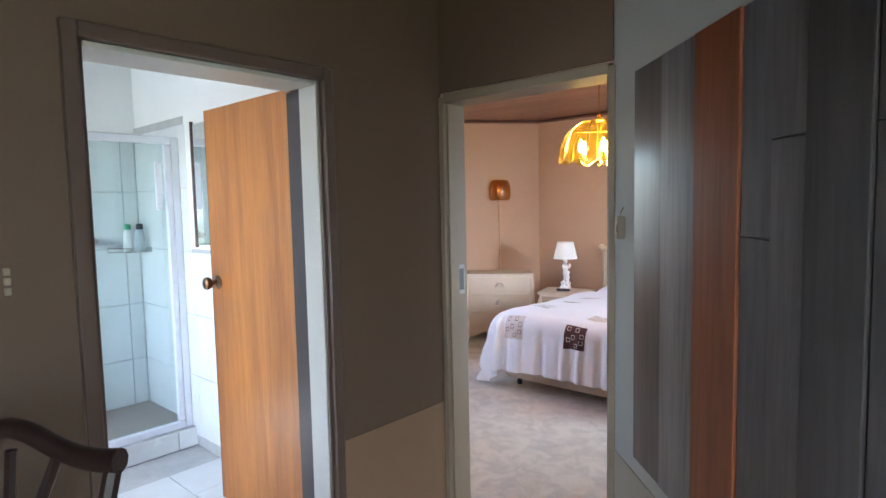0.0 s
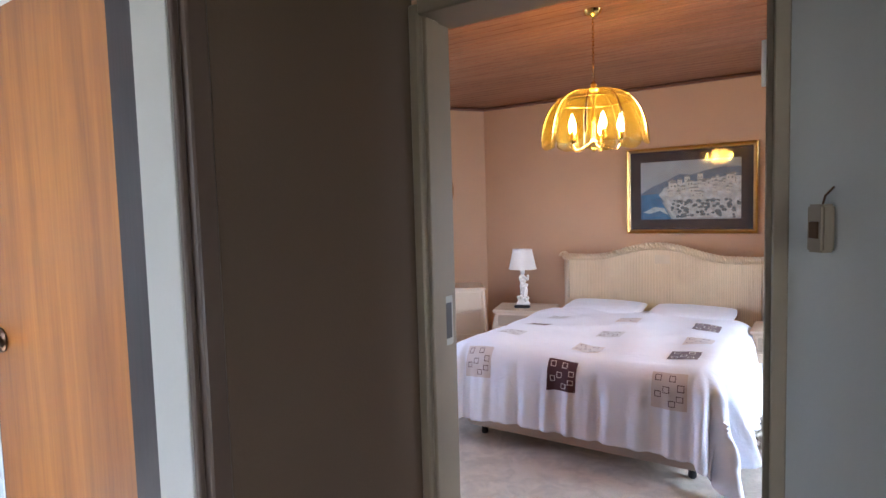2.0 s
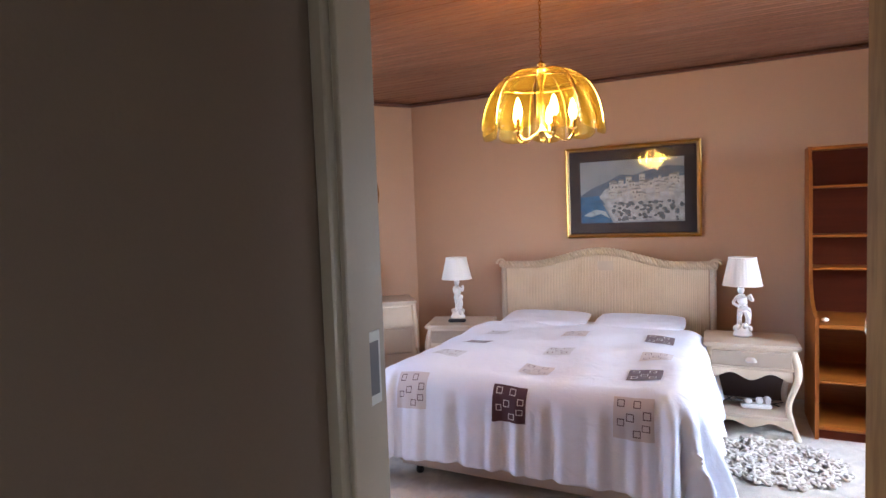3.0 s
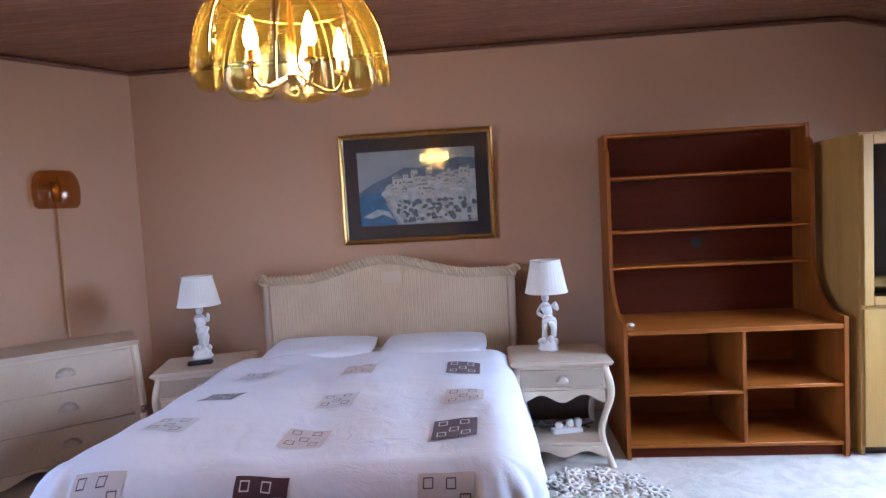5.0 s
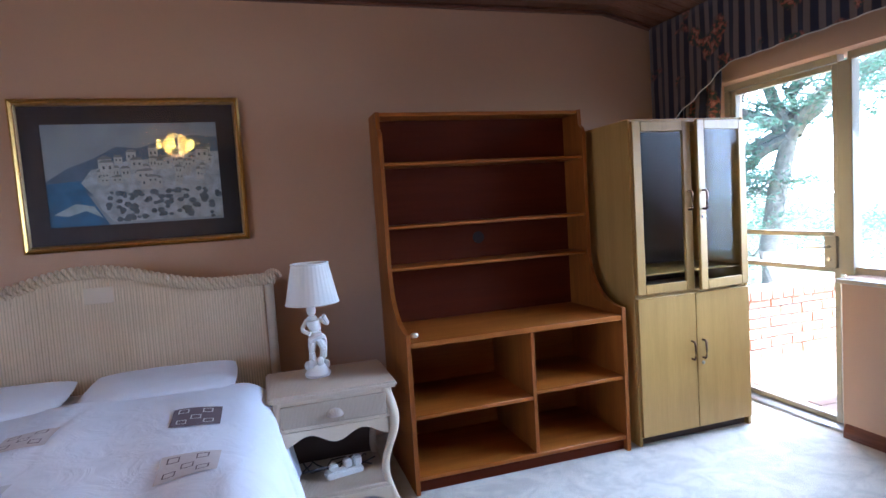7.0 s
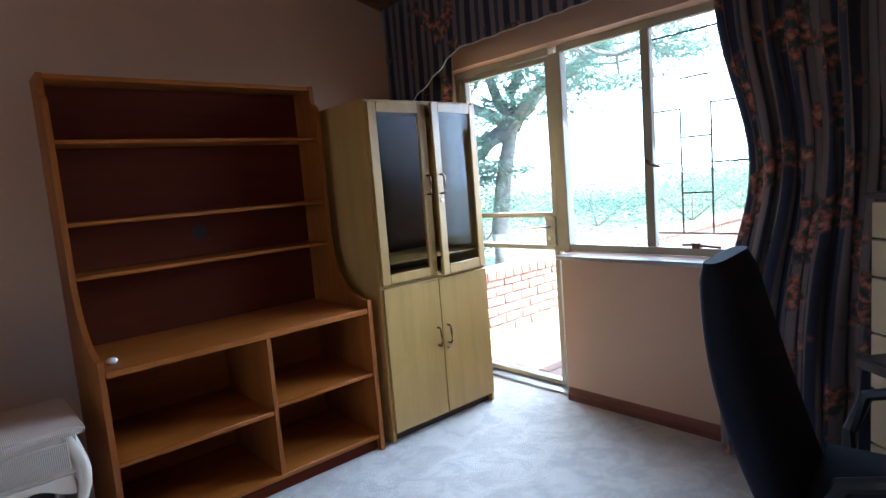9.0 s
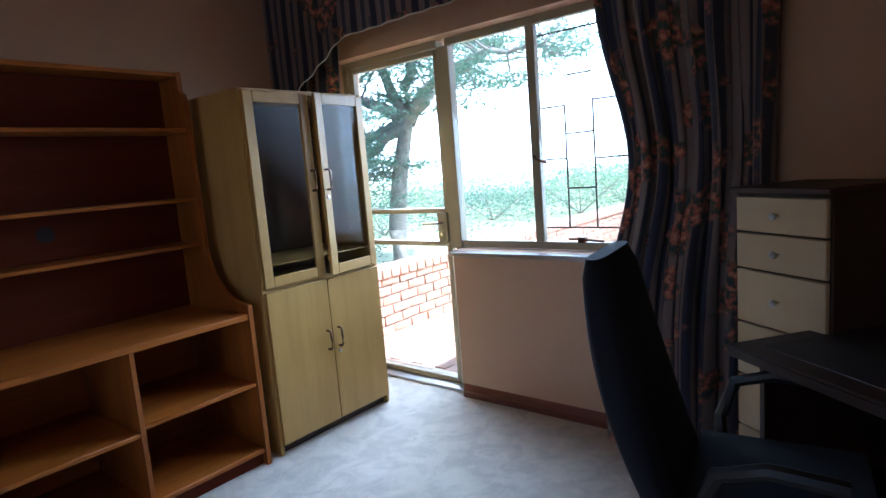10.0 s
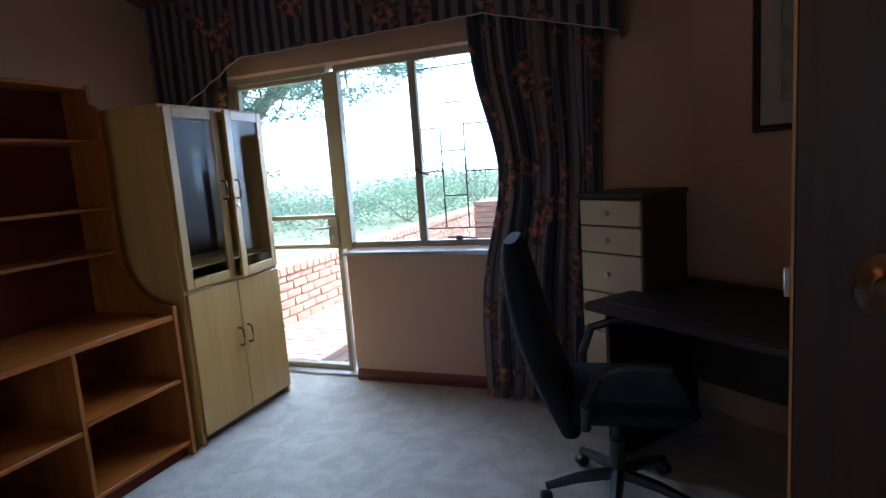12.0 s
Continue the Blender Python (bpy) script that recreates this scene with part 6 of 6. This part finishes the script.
# ---- chandelier ----
def chandelier():
    t = thing("chandelier", pose(-1.09, 4.352, 0), "lit brass chandelier with curved amber glass panels", "chandelier")
    def prof(f):
        a = f * math.pi * 0.52
        return 0.050 + 0.238 * math.sin(a) ** 0.88, 2.195 - 0.275 * (1 - math.cos(a)) ** 1.1 - 0.02 * f
    n = 9
    for k in range(n):
        a0, a1 = 2 * math.pi * (k + 0.05) / n, 2 * math.pi * (k + 0.95) / n
        bm = bmesh.new()
        rows = []
        for i in range(15):
            f = i / 14
            r, z = prof(f)
            row = []
            for j in range(7):
                u = j / 6
                a = a0 + (a1 - a0) * u
                rr = r + 0.010 * math.sin(u * math.pi) * f
                zz = z + (0.022 * (abs(u - 0.5) * 2) ** 2 if i == 14 else 0)
                row.append(bm.verts.new((rr * math.cos(a), rr * math.sin(a), zz)))
            rows.append(row)
        for p, q in zip(rows, rows[1:]):
            for j in range(6):
                bm.faces.new((p[j], p[j + 1], q[j + 1], q[j]))
        o = part("glass_panel", bm, M_AMBER, t, angle=80)
        sol = o.modifiers.new("thickness", "SOLIDIFY")
        sol.thickness = 0.005
        am = 2 * math.pi * k / n
        part("rib", tube(bmesh.new(), [((prof(i / 12)[0] + 0.003) * math.cos(am), (prof(i / 12)[0] + 0.003) * math.sin(am), prof(i / 12)[1]) for i in range(12)], 0.0035, 6), M_BRASS, t)
    bm = bmesh.new()
    r, z = prof(0.42)
    tube(bm, [(r * math.cos(a), r * math.sin(a), z) for a in [2 * math.pi * k / 48 for k in range(49)]], 0.004, 6)
    part("ring", bm, M_BRASS, t)
    part("column", capped_lathe(bmesh.new(), [(0.004, 1.85), (0.014, 1.862), (0.010, 1.875), (0.022, 1.89), (0.030, 1.905), (0.014, 1.92), (0.009, 1.95), (0.012, 2.03), (0.009, 2.12), (0.03, 2.18), (0.058, 2.19), (0.03, 2.20), (0.014, 2.21), (0.020, 2.225), (0.008, 2.24)], 18), M_BRASS, t)
    for k in range(5):
        a = 2 * math.pi * k / 5 + 0.35
        c, s = math.cos(a), math.sin(a)
        bm = tube(bmesh.new(), [(r0 * c, r0 * s, z0) for r0, z0 in ((0.012, 1.905), (0.05, 1.885), (0.09, 1.862), (0.125, 1.862), (0.145, 1.885), (0.145, 1.91))], 0.006, 8)
        part("arm", bm, M_BRASS, t)
        part("cup", capped_lathe(bmesh.new(), [(0.010, 1.908), (0.022, 1.915), (0.024, 1.922), (0.012, 1.926), (0.012, 1.958)], 14, 0.145 * c, 0.145 * s), M_BRASS, t)
        part("bulb", capped_lathe(bmesh.new(), [(0.010, 1.959), (0.019, 1.975), (0.021, 1.995), (0.015, 2.02), (0.007, 2.045), (0.002, 2.055)], 14, 0.145 * c, 0.145 * s), M_BULB, t)
    for k in range(17):
        zz = 2.245 + 0.0205 * k
        bm = bmesh.new()
        pts = []
        for j in range(13):
            q = 2 * math.pi * j / 12
            u, w = 0.006 * math.cos(q), 0.013 * math.sin(q)
            pts.append((u, 0, zz + w) if k % 2 else (0, u, zz + w))
        part("chain_link", tube(bm, pts, 0.002, 5), M_BRASS, t)
    part("canopy", capped_lathe(bmesh.new(), [(0.006, CEIL - 0.045), (0.02, CEIL - 0.035), (0.045, CEIL - 0.02), (0.052, CEIL - 0.001)], 20), M_BRASS, t)


chandelier()


# ---- bookcase and cabinet ----
def bookcase():
    x0, x1, yb, yl, yu = 0.205, 1.41, 6.42, 5.875, 6.19
    t = thing("bookcase", pose(0, 0, 0), "empty honey-stained pine bookcase with curved sides", "bookcase")
    prof = [(yb, 0.0), (yl, 0.0), (yl, 0.785)]
    for k in range(1, 13):
        a = k / 12 * math.pi / 2
        prof.append((yl + (yu - yl) * (math.sin(a) ** 0.9), 0.785 + 0.30 * (1 - math.cos(a))))
    prof += [(yu, 1.74), (yu + 0.012, 1.78), (yu + 0.04, 1.80), (yu + 0.045, 1.89), (yb, 1.89)]
    for xa, xb in ((x0, x0 + 0.022), (x1 - 0.022, x1)):
        part("side", prism(bmesh.new(), prof, xa, xb, "x"), M_BOOK, t)
    part("back", boxed(x0 + 0.022, x1 - 0.022, yb - 0.012, yb - 0.002, 0.73, 1.885), M_BOOKBACK, t, "reddish-brown hardboard back")
    part("lower_back", boxed(x0 + 0.022, x1 - 0.022, yb - 0.012, yb - 0.002, 0.06, 0.729), M_BOOKX, t)
    def shelf(nm, xa, xb, ya, z, th=0.02):
        part(nm, boxed(xa, xb, ya, yb - 0.0125, z - th, z, 0.003), M_BOOKX, t)
    xm = 0.863
    shelf("shelf", x0 + 0.0225, x1 - 0.0225, yl + 0.004, 0.745, 0.028)
    shelf("shelf", x0 + 0.0225, x1 - 0.0225, yl + 0.01, 0.085, 0.022)
    shelf("shelf", x0 + 0.0225, xm - 0.0105, yl + 0.012, 0.385)
    shelf("shelf", xm + 0.0105, x1 - 0.0225, yl + 0.012, 0.412)
    for z in (1.075, 1.295, 1.625):
        shelf("shelf", x0 + 0.0225, x1 - 0.0225, yu + 0.012, z, 0.018)
    shelf("shelf", x0 + 0.0225, x1 - 0.0225, yu + 0.05, 1.888, 0.02)
    part("divider", boxed(xm - 0.010, xm + 0.010, yl + 0.01, yb - 0.0125, 0.0855, 0.7165, 0.002), M_BOOK, t)
    part("plinth", boxed(x0 + 0.0225, x1 - 0.0225, yl + 0.035, yl + 0.055, 0.0, 0.0625), M_BOOKBACK, t)
    # no hole is cut: a flat disc carries its darkness as colour
    part("cable_hole", capped_lathe(bmesh.new(), [(0.035, 0), (0.035, 0.003)], 18), M_CHAIRWOOD, t, "dark disc for the shaded hole in the back").matrix_local = pose(0.80, yb - 0.0125, 1.19, 90, 0, 0)
    return t


bookcase()
t = thing("pebble", pose(0.27, 5.97, 0.746), "small pale pebble on the bookcase ledge", "pebble")
part("stone", ellipsoid(bmesh.new(), (0, 0, 0.014), (0.022, 0.017, 0.014), 12), M_STATUE, t)


def cabinet():
    x0, x1, y0, y1, h = 1.475, 2.238, 5.885, 6.31, 1.775
    t = thing("display_cabinet", pose(0, 0, 0), "pale oak cabinet with two glass doors above two plain doors", "cabinet")
    th = 0.02
    for xa, xb in ((x0, x0 + th), (x1 - th, x1)):
        part("side", boxed(xa, xb, y0, y1, 0, h, 0.002), M_OAK, t)
    for z0, z1, n in ((h - th, h, "top"), (0.05, 0.07, "bottom"), (0.815, 0.835, "middle_board"), (0.935, 0.943, "shelf")):
        part(n, boxed(x0 + th + 0.0005, x1 - th - 0.0005, y0 + 0.004, y1 - 0.008, z0, z1, 0.001), M_OAK, t)
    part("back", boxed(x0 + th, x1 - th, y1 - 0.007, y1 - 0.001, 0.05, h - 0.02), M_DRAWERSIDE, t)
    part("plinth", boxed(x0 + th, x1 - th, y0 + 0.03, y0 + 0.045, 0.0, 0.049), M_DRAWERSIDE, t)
    xm = (x0 + x1) / 2
    def handle(parent, x, z):
        bm = tube(bmesh.new(), [(x, -0.0005, z - 0.05), (x, -0.022, z - 0.05), (x, -0.030, z - 0.04), (x, -0.032, z), (x, -0.030, z + 0.04), (x, -0.022, z + 0.05), (x, -0.0005, z + 0.05)], 0.006, 8)
        part("handle", bm, M_BRONZE, parent, "curved brass handle")
    def lock(parent, x, z):
        o = part("lock", capped_lathe(bmesh.new(), [(0.010, 0), (0.010, 0.004), (0.004, 0.006)], 14), M_STEEL, parent)
        o.matrix_local = pose(x, -0.001, z, 90, 0, 0)
    w = xm - x0 - 0.014
    def plain(xh, sgn, ang):
        d = part("door", boxed(0 if sgn > 0 else -w, w if sgn > 0 else 0, 0.0, 0.018, 0.055, 0.818, 0.002), M_OAK, t)
        d.matrix_local = pose(xh, y0 - 0.0185, 0, 0, 0, ang)
        handle(d, sgn * (w - 0.035), 0.50)
        return d
    plain(x0 + 0.012, 1, 0)
    d = plain(x1 - 0.012, -1, 0)
    lock(d, -(w - 0.035), 0.42)
    def glazed(xh, sgn, ang):
        s = 0.052
        z0, z1 = 0.838, h - 0.015
        a, b = (0, w) if sgn > 0 else (-w, 0)
        bm = bmesh.new()
        box(bm, a, a + s, 0, 0.02, z0, z1, 0.003)
        box(bm, b - s, b, 0, 0.02, z0, z1, 0.003)
        box(bm, a + s, b - s, 0, 0.02, z0, z0 + s, 0.003)
        box(bm, a + s, b - s, 0, 0.02, z1 - s, z1, 0.003)
        d = part("glass_door", bm, M_OAK, t)
        d.matrix_local = pose(xh, y0 - 0.0205, 0, 0, 0, ang)
        g = part("pane", boxed(a + s, b - s, 0.008, 0.012, z0 + s, z1 - s), M_BOOKGLASS, d)
        handle(d, sgn * (w - 0.026), 1.33)
        return d
    glazed(x0 + 0.012, 1, 0)
    d = glazed(x1 - 0.012, -1, 7)
    lock(d, -(w - 0.026), 1.24)


cabinet()


# ---- desk corner ----
def drawer_tower():
    t = thing("drawer_tower", pose(2.20, 3.792, 0, 0, 0, -125), "tall chest of six pale drawers in a brown carcase", "chest of drawers")
    w, d, h = 0.372, 0.21, 1.188
    part("carcase", boxed(-w / 2, w / 2, -d / 2 + 0.02, d / 2 + 0.14, 0, h - 0.02, 0.003), M_DRAWERSIDE, t)
    part("top", boxed(-w / 2 - 0.015, w / 2 + 0.01, -d / 2 - 0.008, d / 2 + 0.145, h - 0.0195, h, 0.004), M_DRAWERSIDE, t)
    zs = [1.158, 1.030, 0.898, 0.70, 0.50, 0.30, 0.07]
    for a, b in zip(zs, zs[1:]):
        dr = part("drawer", boxed(-w / 2 + 0.008, w / 2 - 0.008, -d / 2 + 0.002, -d / 2 + 0.0195, b + 0.004, a - 0.004, 0.003), M_DRAWER, t)
        o = part("knob", capped_lathe(bmesh.new(), [(0.006, 0), (0.006, 0.012), (0.013, 0.018), (0.013, 0.026), (0.006, 0.03)], 14), M_STEEL, dr)
        o.matrix_local = pose(0, -d / 2 + 0.002, (a + b) / 2, 90, 0, 0)


drawer_tower()


def desk():
    tip, ang = Vector((1.81, 3.945, 0)), math.degrees(math.atan2(-0.705, -0.55))
    t = thing("desk", Matrix.Translation(tip) @ Euler((0, 0, radians(ang))).to_matrix().to_4x4(), "dark wooden desk with an inlaid top set across the corner", "desk")
    L, Dp, h = 1.35, 0.72, 0.735
    part("top", boxed(0, L, 0, Dp, h - 0.038, h, 0.008, 2), M_DESK, t)
    part("inlay", boxed(0.07, L - 0.07, 0.07, Dp - 0.07, h + 0.0002, h + 0.003, 0.001), M_DESKTOP, t, "dark leather inlay")
    part("end_panel", boxed(0.07, 0.09, 0.06, Dp - 0.04, 0.0, h - 0.039, 0.002), M_DESK, t)
    part("modesty_panel", boxed(0.0905, L - 0.4705, Dp - 0.10, Dp - 0.08, 0.25, h - 0.039, 0.002), M_DESK, t)
    ped = part("pedestal", boxed(L - 0.47, L - 0.05, 0.05, Dp - 0.05, 0.0, h - 0.039, 0.003), M_DESK, t)
    for z0, z1 in ((0.06, 0.32), (0.33, 0.50), (0.51, 0.68)):
        dr = part("drawer", boxed(L - 0.455, L - 0.065, 0.034, 0.0495, z0, z1, 0.003), M_DESK, ped)


desk()


def office_chair():
    t = thing("office_chair", pose(1.50, 3.79, 0, 0, 0, 8), "navy high-backed office chair on castors at the desk", "chair")
    # local -y is where the chair faces, +y its back
    bm = bmesh.new()
    g = []
    for i in range(15):
        f = i / 14
        z = 0.37 + 0.71 * f
        y = 0.175 + 0.195 * f + 0.03 * math.sin(f * math.pi)
        hw = 0.235 * (1 - 0.28 * f ** 2.5)
        th = 0.055 * (0.75 + 0.4 * math.sin(f * math.pi)) * (1 if f < 0.97 else 0.6)
        row = []
        for k in range(20):
            a = 2 * math.pi * k / 20
            row.append(bm.verts.new((hw * abs(math.cos(a)) ** 0.5 * (1 if math.cos(a) > 0 else -1), y + th * abs(math.sin(a)) ** 0.7 * (1 if math.sin(a) > 0 else -1), z)))
        g.append(row)
    for a, b in zip(g, g[1:]):
        for k in range(20):
            bm.faces.new((a[k], a[(k + 1) % 20], b[(k + 1) % 20], b[k]))
    bm.faces.new(list(reversed(g[0])))
    bm.faces.new(g[-1])
    bk = part("backrest", bm, M_CHAIR, t, angle=60)
    part("seat", boxed(-0.24, 0.24, -0.27, 0.20, 0.41, 0.50, 0.035, 3), M_CHAIR, t)
    part("back_bracket", tube(bmesh.new(), [(0, 0.0, 0.39), (0, 0.22, 0.39), (0, 0.285, 0.46), (0, 0.29, 0.60)], 0.022, 8), M_BLACK, t)
    for sx in (-1, 1):
        part("armrest", tube(bmesh.new(), [(sx * 0.25, 0.12, 0.42), (sx * 0.29, 0.12, 0.52), (sx * 0.29, 0.08, 0.63), (sx * 0.29, -0.02, 0.66), (sx * 0.29, -0.16, 0.65)], 0.019, 8), M_BLACK, t)
    part("gas_lift", capped_lathe(bmesh.new(), [(0.03, 0.10), (0.03, 0.26), (0.018, 0.27), (0.018, 0.40)], 14), M_BLACK, t)
    part("tilt_box", boxed(-0.07, 0.07, -0.10, 0.08, 0.37, 0.409, 0.008), M_BLACK, t)
    for k in range(5):
        a = 2 * math.pi * k / 5 + 0.5
        c, s = math.cos(a), math.sin(a)
        lg = part("leg", tube(bmesh.new(), [(0.02 * c, 0.02 * s, 0.12), (0.16 * c, 0.16 * s, 0.105), (0.29 * c, 0.29 * s, 0.075)], 0.022, 8, [1.2, 1, 0.7]), M_BLACK, t)
        o = part("castor", capped_lathe(bmesh.new(), [(0.018, -0.024), (0.027, -0.016), (0.028, 0.016), (0.018, 0.024)], 14), M_BLACK, lg)
        o.matrix_local = pose(0.29 * c, 0.29 * s, 0.028, 90, 0, math.degrees(a) + 90)


office_chair()

# ---- crocheted rug ----
def rug():
    t = thing("crochet_rug", pose(-0.06, 5.40, 0.002), "round cream crocheted cotton rug on the carpet", "rug")
    rng = random.Random(9)
    bm = bmesh.new()
    def rosette(cx, cy, r):
        pts = []
        for k in range(61):
            a = 2 * math.pi * k / 60
            rr = r * (0.72 + 0.28 * math.cos(a * 7))
            pts.append((cx + rr * math.cos(a), cy + rr * math.sin(a), 0.012 + 0.006 * math.sin(a * 14)))
        tube(bm, pts, 0.0095, 5)
        tube(bm, [(cx + r * 0.3 * math.cos(a), cy + r * 0.3 * math.sin(a), 0.015) for a in [2 * math.pi * k / 14 for k in range(15)]], 0.012, 5)
    rosette(0, 0, 0.075)
    for ring, n in ((0.15, 6), (0.29, 12)):
        for k in range(n):
            a = 2 * math.pi * (k + (0.5 if ring > 0.2 else 0)) / n
            rosette(ring * math.cos(a) * 1.08, ring * math.sin(a) * 1.0, 0.078)
    part("crochet", bm, M_RUG, t, angle=80)


rug()
